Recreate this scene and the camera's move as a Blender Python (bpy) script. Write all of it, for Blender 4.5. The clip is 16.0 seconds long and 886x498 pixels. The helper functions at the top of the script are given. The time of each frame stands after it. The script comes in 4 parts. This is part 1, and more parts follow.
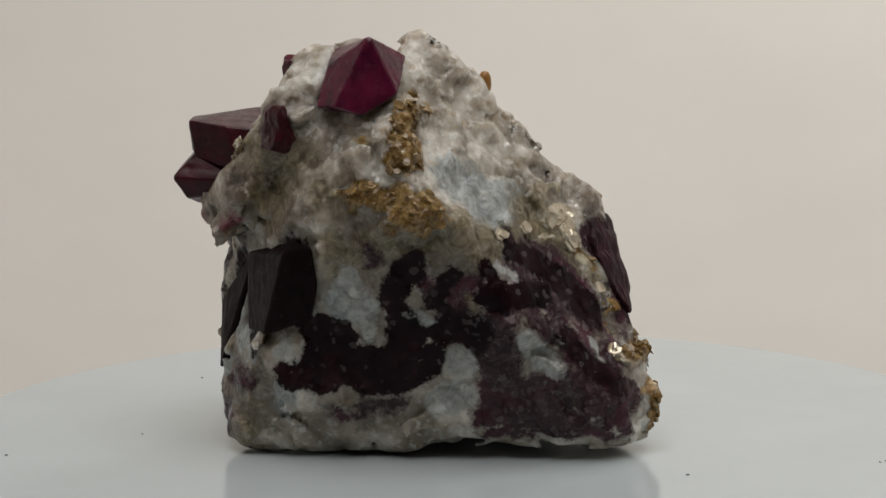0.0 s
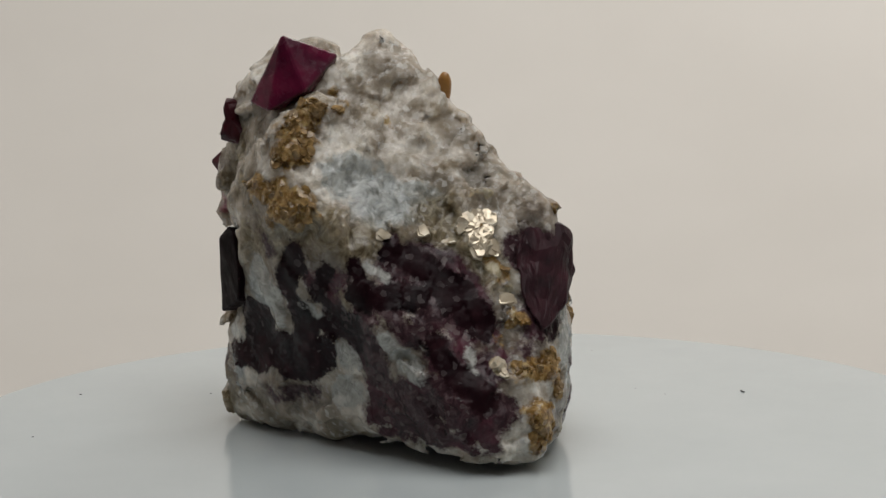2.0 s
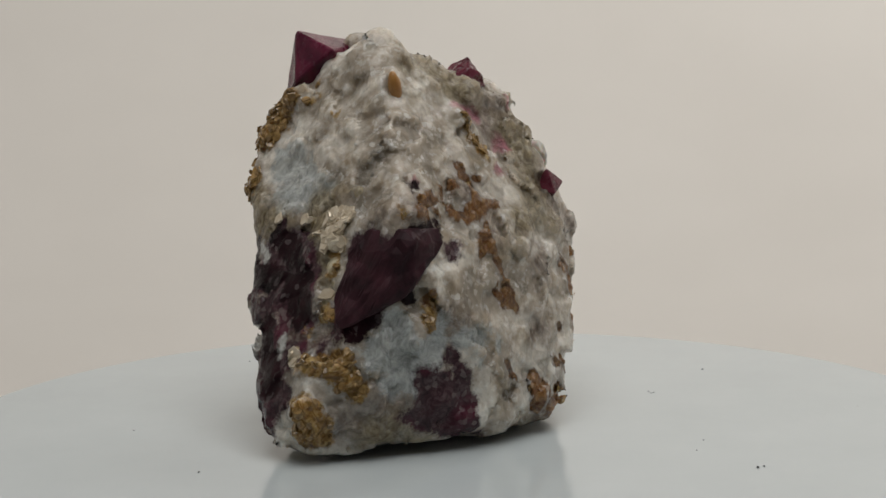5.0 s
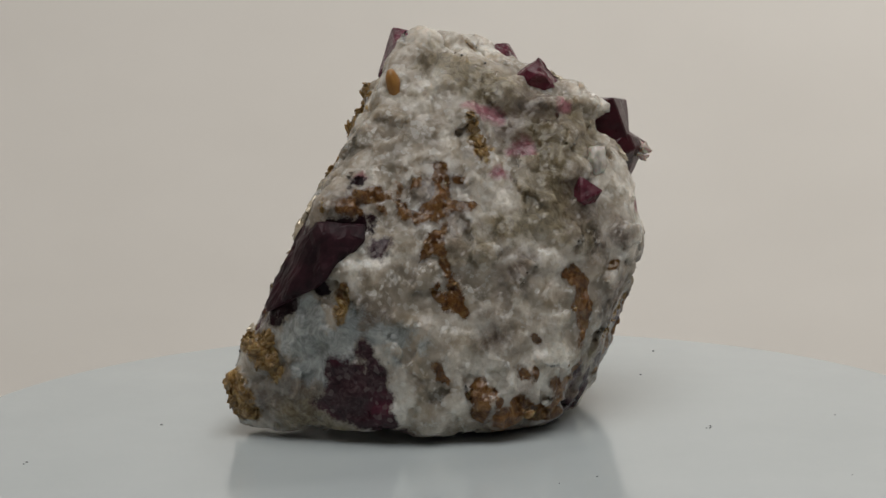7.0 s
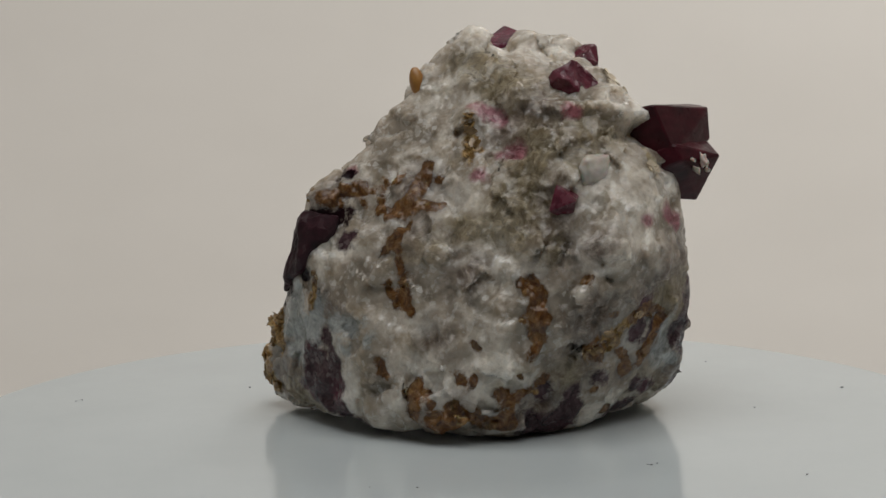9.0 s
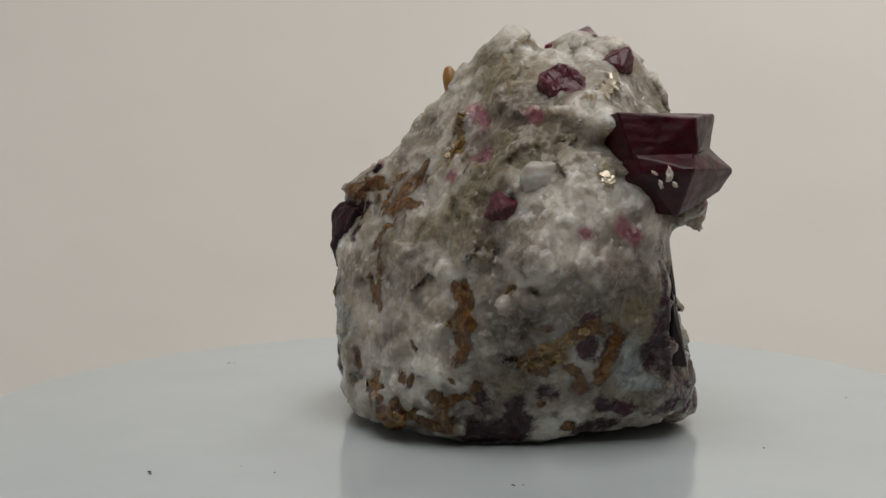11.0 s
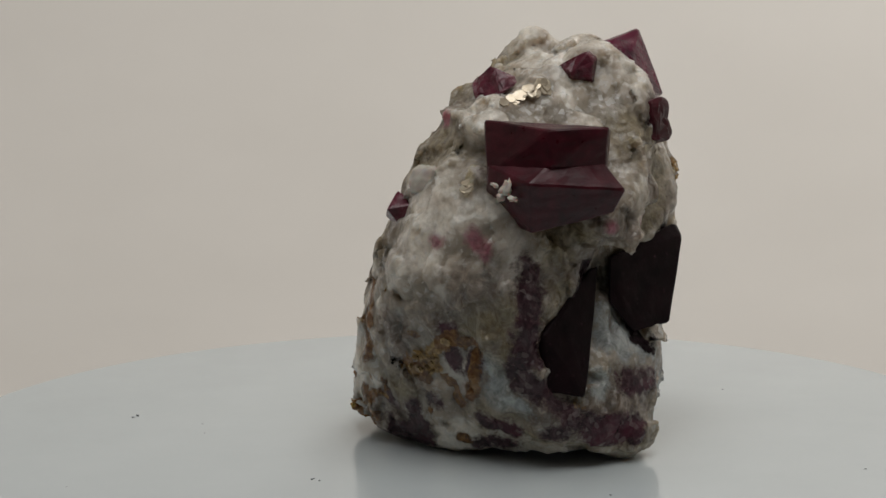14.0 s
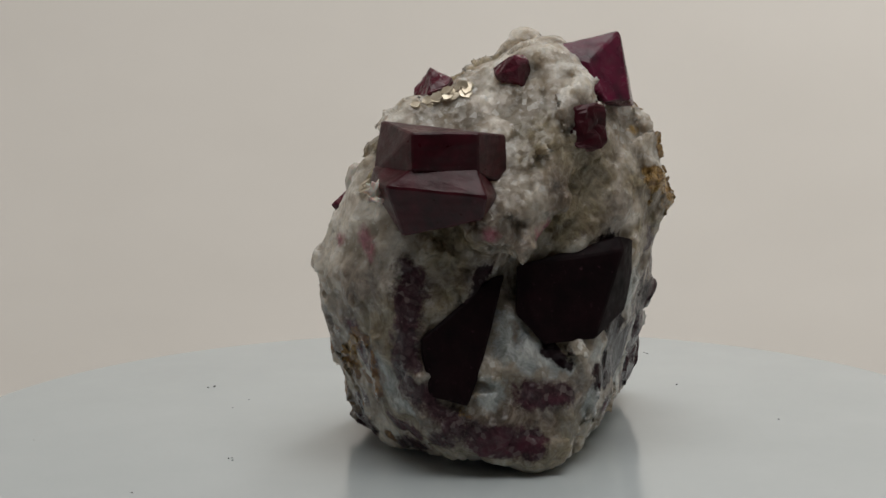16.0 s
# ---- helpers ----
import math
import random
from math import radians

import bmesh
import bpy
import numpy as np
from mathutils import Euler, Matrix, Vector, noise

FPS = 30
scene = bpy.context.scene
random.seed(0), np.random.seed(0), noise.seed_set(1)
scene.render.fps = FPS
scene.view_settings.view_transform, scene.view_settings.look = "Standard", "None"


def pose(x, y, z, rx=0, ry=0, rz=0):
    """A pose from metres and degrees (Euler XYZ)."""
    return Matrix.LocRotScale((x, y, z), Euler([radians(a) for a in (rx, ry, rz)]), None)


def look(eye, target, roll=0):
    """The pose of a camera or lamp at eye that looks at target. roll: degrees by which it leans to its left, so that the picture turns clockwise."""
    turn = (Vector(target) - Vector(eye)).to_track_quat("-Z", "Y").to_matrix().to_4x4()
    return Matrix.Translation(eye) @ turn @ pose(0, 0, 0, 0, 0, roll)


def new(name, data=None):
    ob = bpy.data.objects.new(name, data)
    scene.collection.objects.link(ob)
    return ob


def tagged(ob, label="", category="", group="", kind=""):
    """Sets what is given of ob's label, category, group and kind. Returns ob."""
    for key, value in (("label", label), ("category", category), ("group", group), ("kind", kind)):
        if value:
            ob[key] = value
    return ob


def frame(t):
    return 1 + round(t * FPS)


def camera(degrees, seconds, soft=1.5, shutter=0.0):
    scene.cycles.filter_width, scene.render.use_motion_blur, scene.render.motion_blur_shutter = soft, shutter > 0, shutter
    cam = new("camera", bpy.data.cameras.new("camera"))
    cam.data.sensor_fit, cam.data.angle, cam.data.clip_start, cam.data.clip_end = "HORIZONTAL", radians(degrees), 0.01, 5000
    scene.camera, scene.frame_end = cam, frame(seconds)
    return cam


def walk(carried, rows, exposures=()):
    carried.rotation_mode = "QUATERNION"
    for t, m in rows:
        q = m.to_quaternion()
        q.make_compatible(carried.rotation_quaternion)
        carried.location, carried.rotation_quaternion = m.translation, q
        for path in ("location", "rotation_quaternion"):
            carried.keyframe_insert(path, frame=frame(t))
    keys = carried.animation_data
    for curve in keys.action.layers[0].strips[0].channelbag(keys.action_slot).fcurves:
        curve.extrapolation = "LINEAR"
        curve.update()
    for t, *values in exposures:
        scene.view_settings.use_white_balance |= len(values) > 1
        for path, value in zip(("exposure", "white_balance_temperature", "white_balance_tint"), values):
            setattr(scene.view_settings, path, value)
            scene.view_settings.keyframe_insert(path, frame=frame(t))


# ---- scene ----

# ---- camera: stands still before the turntable ----
EYE = (0.0000, -0.2300, 0.0523)
cam = camera(25.17, 16.0, soft=1.5)
STILL = look(EYE, (-0.00131, -0.00211, 0.02123), -0.86)
walk(cam, [(0.0, STILL), (16.0, STILL)], [(0.0, 0.10), (4.0, 0.10), (6.5, -0.06), (16.0, -0.06)])

# degrees turned clockwise by the turntable at each second
TURN = [0.00, 18.06, 36.42, 55.49, 75.30, 95.61, 116.05, 136.19, 155.64, 174.09, 191.35, 207.40, 222.34, 236.41, 249.97, 263.39, 277.05]

# ---- light: one broad soft lamp over a paper sweep in a dim room ----
world = bpy.data.worlds.new("world")
scene.world = world
world.use_nodes = True
world.node_tree.nodes["Background"].inputs[0].default_value = (1.0, 0.98, 0.95, 1)
world.node_tree.nodes["Background"].inputs[1].default_value = 0.06


def area_lamp(name, at, to, size, watts, colour):
    data = bpy.data.lights.new(name, "AREA")
    data.shape, data.size, data.size_y, data.energy, data.color = "RECTANGLE", size[0], size[1], watts, colour
    ob = new(name, data)
    ob.matrix_world = look(at, to)
    return ob


area_lamp("softbox_light", (0.04, -0.13, 0.51), (0.01, 0.0, 0), (0.42, 0.45), 1.98, (1.0, 0.99, 0.97))
area_lamp("backdrop_light", (0.15, 0.28, 0.40), (0.10, 0.48, 0.14), (0.12, 0.12), 0.72, (1.0, 0.98, 0.95))


# ---- materials ----
class Nodes:
    """A short way to write a node material."""

    def __init__(self, name):
        self.mat = bpy.data.materials.new(name)
        self.mat.use_nodes = True
        self.tree = self.mat.node_tree
        self.bsdf = self.tree.nodes["Principled BSDF"]

    def add(self, kind, inputs=(), **props):
        n = self.tree.nodes.new(kind)
        for k, v in props.items():
            setattr(n, k, v)
        for k, v in dict(inputs).items():
            self.put(n.inputs[k], v)
        return n

    def put(self, socket, v):
        if isinstance(v, bpy.types.NodeSocket):
            self.tree.links.new(v, socket)
        else:
            socket.default_value = v

    def set(self, **inputs):
        for k, v in inputs.items():
            self.put(self.bsdf.inputs[k.replace("_", " ")], v)

    def where(self):
        return self.add("ShaderNodeTexCoord").outputs["Object"]

    def noise(self, scale, detail=4, rough=0.6, vec=None, distortion=0.0):
        return self.add("ShaderNodeTexNoise", {"Vector": vec or self.where(), "Scale": scale, "Detail": detail,
                                               "Roughness": rough, "Distortion": distortion}).outputs["Fac"]

    def ramp(self, fac, stops):
        n = self.add("ShaderNodeValToRGB", {"Fac": fac})
        while len(n.color_ramp.elements) < len(stops):
            n.color_ramp.elements.new(0.5)
        for e, (pos, col) in zip(n.color_ramp.elements, stops):
            e.position = pos
            e.color = (*col, 1) if len(col) == 3 else col
        return n.outputs["Color"]

    def mix(self, fac, a, b, blend="MIX"):
        n = self.add("ShaderNodeMix", data_type="RGBA", blend_type=blend)
        self.put(n.inputs[0], fac)
        for s, v in ((n.inputs[6], a), (n.inputs[7], b)):
            self.put(s, (*v, 1) if isinstance(v, tuple) and len(v) == 3 else v)
        return n.outputs[2]

    def math(self, op, a, b=0.0, clamp=False):
        n = self.add("ShaderNodeMath", operation=op, use_clamp=clamp)
        self.put(n.inputs[0], a), self.put(n.inputs[1], b)
        return n.outputs[0]

    def bump(self, height, strength, distance, normal=None):
        n = self.add("ShaderNodeBump", {"Height": height, "Strength": strength, "Distance": distance})
        if normal:
            self.put(n.inputs["Normal"], normal)
        return n.outputs["Normal"]


def grey(v):
    return (v, v, v)


def paper_material():
    m = Nodes("backdrop_paper")
    n = m.noise(9, 3)
    m.set(Base_Color=m.ramp(n, [(0.3, (0.60, 0.57, 0.53)), (0.7, (0.64, 0.61, 0.57))]), Roughness=0.95)
    return m.mat


def acrylic_material():
    m = Nodes("white_acrylic")
    n = m.noise(40, 5)
    m.set(Base_Color=m.ramp(n, [(0.3, (0.51, 0.555, 0.565)), (0.7, (0.55, 0.595, 0.605))]),
          Roughness=m.ramp(m.noise(120, 4), [(0.3, grey(0.10)), (0.8, grey(0.17))]), IOR=1.49)
    return m.mat


def mask(m, layer, channel, soft=3.5):
    """A mineral's share at a place, with a ragged edge."""
    rgb = m.add("ShaderNodeSeparateColor", {"Color": m.add("ShaderNodeAttribute", attribute_name=layer).outputs["Color"]}).outputs[channel]
    ragged = m.math("ADD", m.math("MULTIPLY", m.math("SUBTRACT", m.noise(750, 6, 0.75), 0.5), 1.3), m.math("MULTIPLY", m.math("SUBTRACT", m.noise(240, 4, 0.6), 0.5), 0.7))
    return m.math("ADD", m.math("MULTIPLY", m.math("ADD", m.math("SUBTRACT", rgb, 0.5), ragged), soft), 0.5, clamp=True)


def matrix_material():
    m = Nodes("rock_minerals")
    fine, mid, grain = m.noise(1500, 6, 0.75), m.noise(260, 6, 0.65), m.noise(560, 7, 0.7, distortion=1.8)
    big = m.add("ShaderNodeTexVoronoi", {"Vector": m.where(), "Scale": 520.0}, feature="F1")
    small = m.add("ShaderNodeTexVoronoi", {"Vector": m.where(), "Scale": 1700.0}, feature="F1")
    big_id = m.add("ShaderNodeSeparateColor", {"Color": big.outputs["Color"]}).outputs["Red"]
    small_id = m.add("ShaderNodeSeparateColor", {"Color": small.outputs["Color"]}).outputs["Green"]
    zone = m.noise(130, 3, 0.55, distortion=0.8)
    pale = m.ramp(zone, [(0.38, (0.24, 0.205, 0.16)), (0.49, (0.45, 0.39, 0.32)), (0.61, (0.80, 0.745, 0.66))])
    pale = m.mix(m.ramp(fine, [(0.34, grey(0.35)), (0.52, grey(0))]), pale, (0.28, 0.24, 0.19))
    pale = m.mix(m.ramp(m.noise(900, 5, 0.7), [(0.55, grey(0)), (0.70, grey(0.45))]), pale, (0.86, 0.85, 0.82))
    pale = m.mix(m.ramp(mid, [(0.36, grey(0.30)), (0.52, grey(0))]), pale, (0.29, 0.25, 0.20))
    pale = m.mix(m.ramp(grain, [(0.34, grey(0.16)), (0.44, grey(0))]), pale, (0.24, 0.19, 0.14))
    pale = m.mix(m.ramp(big_id, [(0.60, grey(0)), (0.95, grey(0.35))]), pale, (0.32, 0.30, 0.26))
    pale = m.mix(m.ramp(small_id, [(0.78, grey(0)), (1.0, grey(0.40))]), pale, (0.80, 0.79, 0.75))
    pale = m.mix(m.ramp(m.noise(300, 4, 0.6), [(0.54, grey(0)), (0.70, grey(0.6))]), pale, (0.30, 0.235, 0.15))
    # brown staining and shade, both put into the colour of the pale rock
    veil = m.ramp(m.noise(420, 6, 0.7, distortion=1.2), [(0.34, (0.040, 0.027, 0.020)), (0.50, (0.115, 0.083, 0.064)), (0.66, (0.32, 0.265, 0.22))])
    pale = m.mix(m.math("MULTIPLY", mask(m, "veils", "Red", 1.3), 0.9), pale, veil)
    col = m.mix(m.math("MULTIPLY", mask(m, "veins", "Red"), 0.8), pale, m.ramp(grain, [(0.35, (0.22, 0.24, 0.24)), (0.65, (0.52, 0.55, 0.54))]))
    col = m.mix(m.math("MULTIPLY", mask(m, "veins", "Green", 1.4), 0.85), col, m.ramp(grain, [(0.35, (0.085, 0.062, 0.030)), (0.65, (0.33, 0.275, 0.175))]))
    col = m.mix(m.math("MULTIPLY", mask(m, "stones", "Blue", 1.8), 0.8), col, m.ramp(grain, [(0.35, (0.14, 0.02, 0.04)), (0.65, (0.44, 0.15, 0.20))]))
    purple = m.ramp(grain, [(0.32, (0.018, 0.009, 0.011)), (0.50, (0.046, 0.023, 0.028)), (0.70, (0.10, 0.064, 0.067))])
    purple = m.mix(m.ramp(m.noise(170, 4), [(0.5, grey(0)), (0.7, grey(0.6))]), purple, (0.11, 0.02, 0.04))
    # glints painted as a paler colour on a few small grains
    purple = m.mix(m.ramp(small_id, [(0.80, grey(0)), (1.0, grey(0.4))]), purple, (0.24, 0.20, 0.19))
    p_mask = mask(m, "stones", "Green")
    col = m.mix(p_mask, col, purple)
    d_mask = mask(m, "stones", "Red", 5)
    dark = m.ramp(mid, [(0.30, (0.004, 0.002, 0.003)), (0.55, (0.016, 0.006, 0.008)), (0.75, (0.045, 0.018, 0.022))])
    dark = m.mix(m.ramp(small_id, [(0.90, grey(0)), (1.0, grey(0.3))]), dark, (0.20, 0.17, 0.17))
    dark = m.mix(m.ramp(fine, [(0.62, grey(0)), (0.75, grey(0.25))]), dark, (0.12, 0.08, 0.08))
    col = m.mix(d_mask, col, dark)
    col = m.mix(m.math("MULTIPLY", mask(m, "veins", "Blue"), 0.9), col, m.ramp(grain, [(0.30, (0.22, 0.22, 0.20)), (0.6, (0.52, 0.52, 0.49))]))
    brown = m.ramp(grain, [(0.30, (0.045, 0.022, 0.008)), (0.48, (0.27, 0.15, 0.045)), (0.70, (0.60, 0.42, 0.18))])
    b_mask = mask(m, "micas", "Red")
    col = m.mix(b_mask, col, brown)
    rust = m.ramp(grain, [(0.30, (0.035, 0.014, 0.005)), (0.50, (0.14, 0.06, 0.016)), (0.75, (0.34, 0.19, 0.07))])
    r_mask = mask(m, "micas", "Green", 4.5)
    col = m.mix(r_mask, col, rust)
    s_mask = mask(m, "micas", "Blue")
    col = m.mix(s_mask, col, m.ramp(grain, [(0.3, (0.30, 0.22, 0.10)), (0.7, (0.66, 0.58, 0.42))]))
    glossy = m.math("MAXIMUM", d_mask, m.math("MULTIPLY", m.math("MAXIMUM", b_mask, s_mask), 0.8))
    rough = m.math("SUBTRACT", m.ramp(fine, [(0.3, grey(0.10)), (0.7, grey(0.30))]), m.math("MULTIPLY", glossy, 0.05))
    bumped = m.bump(m.math("ADD", m.math("MULTIPLY", grain, 1.5), fine), 0.28, 0.00022)
    half = (0.5, 0.5, 0.5)
    lean = m.add("ShaderNodeVectorMath", {0: m.add("ShaderNodeVectorMath", {0: big.outputs["Color"], 1: half}, operation="SUBTRACT").outputs[0],
                                          1: m.add("ShaderNodeVectorMath", {0: small.outputs["Color"], 1: half}, operation="SUBTRACT").outputs[0]}, operation="ADD").outputs[0]
    lean = m.add("ShaderNodeVectorMath", {0: lean, "Scale": m.math("SUBTRACT", 0.42, m.math("MULTIPLY", m.math("MAXIMUM", d_mask, m.math("MULTIPLY", p_mask, 0.4)), 0.38))}, operation="SCALE").outputs[0]
    bumped = m.add("ShaderNodeVectorMath", {0: m.add("ShaderNodeVectorMath", {0: bumped, 1: lean}, operation="ADD").outputs[0]}, operation="NORMALIZE").outputs[0]
    m.set(Base_Color=col, Roughness=rough, Normal=bumped, IOR=1.52,
          Specular_IOR_Level=m.math("SUBTRACT", 0.45, m.math("MULTIPLY", m.math("MAXIMUM", d_mask, m.math("MULTIPLY", p_mask, 0.7)), 0.38)), Subsurface_Weight=m.math("SUBTRACT", 0.85, m.math("MULTIPLY", m.math("MAXIMUM", d_mask, p_mask), 0.85)),
          Subsurface_Scale=0.0040)
    m.bsdf.inputs["Subsurface Radius"].default_value = (1.0, 0.9, 0.8)
    return m.mat


def spinel_material(name, deep, lit, bands="DIAGONAL", dull=0.0, ribs=0.4):
    """Wine-red crystal faces with growth lines and worn spots."""
    m = Nodes(name)
    blotch = m.noise(330, 6, 0.65)
    col = m.ramp(blotch, [(0.30, deep), (0.70, lit)])
    col = m.mix(m.ramp(m.noise(1100, 5, 0.7), [(0.62, grey(0)), (0.76, grey(0.3))]), col, (0.16, 0.07, 0.09))
    lines = m.add("ShaderNodeTexWave", {"Vector": m.where(), "Scale": 260.0, "Distortion": 3.0, "Detail": 4.0, "Detail Scale": 1.5}, bands_direction=bands).outputs["Fac"]
    relief = m.math("ADD", m.math("MULTIPLY", lines, ribs), m.math("ADD", m.noise(700, 6, 0.7), blotch))
    m.set(Base_Color=col, Roughness=m.ramp(m.noise(800, 5), [(0.3, grey(0.14 + dull)), (0.7, grey(0.36 + dull))]), IOR=1.5,
          Transmission_Weight=0.0, Normal=m.bump(relief, 0.35, 0.00018), Specular_IOR_Level=0.4 - 0.9 * dull)
    return m.mat


def mica_material(name, dark, light, rough, sheen=0.0):
    m = Nodes(name)
    n = m.noise(500, 5, 0.7)
    tone = m.add("ShaderNodeObjectInfo").outputs["Random"]
    col = m.mix(m.math("MULTIPLY", tone, 0.55), m.ramp(n, [(0.3, dark), (0.65, light)]), dark)
    m.set(Base_Color=col, Roughness=rough, IOR=1.5, Metallic=sheen, Normal=m.bump(m.noise(1500, 5), 0.3, 0.0001))
    return m.mat


def quartz_material():
    m = Nodes("clear_quartz")
    n = m.noise(450, 5)
    m.set(Base_Color=m.ramp(n, [(0.3, (0.42, 0.385, 0.34)), (0.7, (0.60, 0.56, 0.50))]), Roughness=0.25, Subsurface_Weight=0.3, Subsurface_Scale=0.0015,
          Normal=m.bump(n, 0.3, 0.0002))
    return m.mat


def dust_material():
    m = Nodes("dust")
    m.set(Base_Color=m.ramp(m.noise(3000, 3), [(0.3, grey(0.06)), (0.7, grey(0.2))]), Roughness=0.9)
    return m.mat


def wall_material():
    m = Nodes("grey_plaster")
    m.set(Base_Color=m.ramp(m.noise(3, 4), [(0.3, grey(0.32)), (0.7, grey(0.38))]), Roughness=0.9)
    return m.mat


WALL = wall_material()
PAPER, ACRYLIC, MATRIX = paper_material(), acrylic_material(), matrix_material()
SPINEL = spinel_material("wine_red_spinel", (0.030, 0.002, 0.011), (0.15, 0.012, 0.042), ribs=0.15)
SPINEL_DARK = spinel_material("dark_red_spinel", (0.016, 0.0015, 0.003), (0.070, 0.006, 0.013), "Z", 0.12)
BLACK = spinel_material("near_black_corundum", (0.003, 0.001, 0.0015), (0.012, 0.0035, 0.005), "Z", 0.34, 0.1)
RUBY = spinel_material("ruby_red_crystal", (0.035, 0.006, 0.012), (0.17, 0.035, 0.055))
PLUM = spinel_material("plum_corundum", (0.010, 0.004, 0.006), (0.055, 0.018, 0.025), "Z", 0.25, 0.05)
MICA = mica_material("brown_mica", (0.085, 0.045, 0.016), (0.48, 0.31, 0.125), 0.2)
MICA_PALE = mica_material("pale_gold_mica", (0.50, 0.41, 0.29), (0.82, 0.74, 0.60), 0.2, 0.35)
ORANGE = mica_material("orange_mica", (0.26, 0.11, 0.025), (0.48, 0.25, 0.07), 0.35)
QUARTZ, DUST = quartz_material(), dust_material()


def mesh_of(name, bm, material, smooth=False):
    me = bpy.data.meshes.new(name)
    bm.to_mesh(me)
    bm.free()
    me.materials.append(material)
    if smooth:
        me.shade_smooth()
    return me


def part(name, bm, material, parent, label="", smooth=False):
    """One mesh object under a thing."""
    ob = new(name, mesh_of(name, bm, material, smooth))
    ob.parent = parent
    return tagged(ob, label)


# ---- setting ----
def revolve(profile, steps, start=0.0, end=2 * math.pi):
    """A surface of revolution about z from (radius, height) pairs."""
    bm = bmesh.new()
    full = abs(end - start - 2 * math.pi) < 1e-6
    rings = []
    for i in range(steps if full else steps + 1):
        a = start + (end - start) * i / steps
        rings.append([bm.verts.new((r * math.cos(a), r * math.sin(a), z)) for r, z in profile])
    for i in range(steps):
        a, b = rings[i], rings[(i + 1) % len(rings)]
        for j in range(len(profile) - 1):
            bm.faces.new((a[j], b[j], b[j + 1], a[j + 1]))
    bmesh.ops.recalc_face_normals(bm, faces=bm.faces)
    return bm


def box(bm, size, at):
    bmesh.ops.create_cube(bm, size=1, matrix=Matrix.Translation(at) @ Matrix.Diagonal((*size, 1)))


def build_setting():
    cove = [(0.07 + 0.03 * i, -0.036) for i in range(4)] + [(0.16 + 0.34 * math.sin(a), -0.036 + 0.34 * (1 - math.cos(a))) for a in [radians(6 * i) for i in range(1, 16)]]
    prof = cove + [(0.50, 0.85), (0.505, 0.85), (0.505, -0.045), (0.07, -0.045)]
    bm = revolve(prof, 120, radians(-25), radians(205))
    tagged(new("backdrop", mesh_of("backdrop", bm, PAPER, True)), "seamless beige paper backdrop curving up round the turntable", "backdrop", kind="structure")
    bm = bmesh.new()
    box(bm, (3.0, 3.0, 0.03), (0, 0, -0.062))
    tagged(new("ground", mesh_of("ground", bm, WALL)), "grey table top under the paper sweep", "table", kind="structure")
    for name, size, at in (("wall_north", (3.0, 0.05, 2.2), (0, 1.5, 0.95)), ("wall_south", (3.0, 0.05, 2.2), (0, -1.5, 0.95)),
                           ("wall_east", (0.05, 2.95, 2.2), (1.5, 0, 0.95)), ("wall_west", (0.05, 2.95, 2.2), (-1.5, 0, 0.95)), ("ceiling", (3.05, 3.05, 0.05), (0, 0, 2.08))):
        bm = bmesh.new()
        box(bm, size, at)
        tagged(new(name, mesh_of(name, bm, WALL)), "plain dim grey room " + ("ceiling" if name == "ceiling" else "wall"), "ceiling" if name == "ceiling" else "wall", kind="structure")


def build_turntable():
    base = tagged(new("turntable"), "white glossy round turntable turning on its base", "turntable")
    r, h = 0.0622, 0.003
    prof = [(0.0005, 0), (r - 0.0006, 0), (r - 0.0002, -0.0002), (r, -0.0006), (r, -h), (0.0005, -h)]
    part("plate", revolve(prof, 160), ACRYLIC, base)
    part("foot", revolve([(0.0005, -h), (0.045, -h), (0.048, -0.046), (0.0005, -0.046)], 64), ACRYLIC, base)
    return base


# ---- the mineral specimen: facets (azimuth, elevation, distance in mm) about two centres ----
BODY_CENTRE, BODY_FACETS = (-4, -5, 22), [
    (102.8, -18.9, 21.62), (123.4, 68.2, 34.59), (175.3, 55.4, 19.92), (86.1, 13.8, 16.28), (-33.0, -9.6, 30.68), (58.6, 34.8, 14.06),
    (-118.4, 31.2, 21.57), (-41.2, 28.7, 15.55), (107.7, 48.8, 19.07), (88.7, 13.3, 23.59), (84.4, 0.9, 35.31), (145.7, -47.5, 26.88),
    (58.6, 34.8, 12.85), (60.1, 10.4, 14.39), (-159.3, 9.4, 19.11), (-47.1, 25.8, 27.12), (106.2, 22.3, 20.29), (-107.7, -7.5, 18.98),
    (25.5, -2.7, 20.81), (94.4, 13.4, 27.21), (-38.4, 30.2, 28.10), (78.2, 14.3, 22.63), (141.3, 6.7, 23.46), (-33.0, 33.3, 29.66),
    (124.5, -19.3, 21.83), (-96.0, -15.6, 17.59), (-38.8, 30.0, 27.81), (-58.2, -87.7, 22.06), (62.9, 7.7, 30.14), (66.7, -71.9, 25.56),
]
NOSE_CENTRE, NOSE_FACETS = (-16, -5, 34), [
    (171.3, 57.0, 8.35), (-61.3, -25.1, 10.72), (79.8, -44.6, 5.56), (-162.8, 25.6, 11.07), (-26.1, -36.6, 9.03), (-141.9, 11.6, 10.40),
    (-113.0, 50.3, 13.05), (59.7, -44.9, 9.64), (-12.4, -40.2, 9.29), (92.3, 64.0, 7.97), (-24.9, -36.5, 1.69), (94.8, -44.7, 6.02),
]


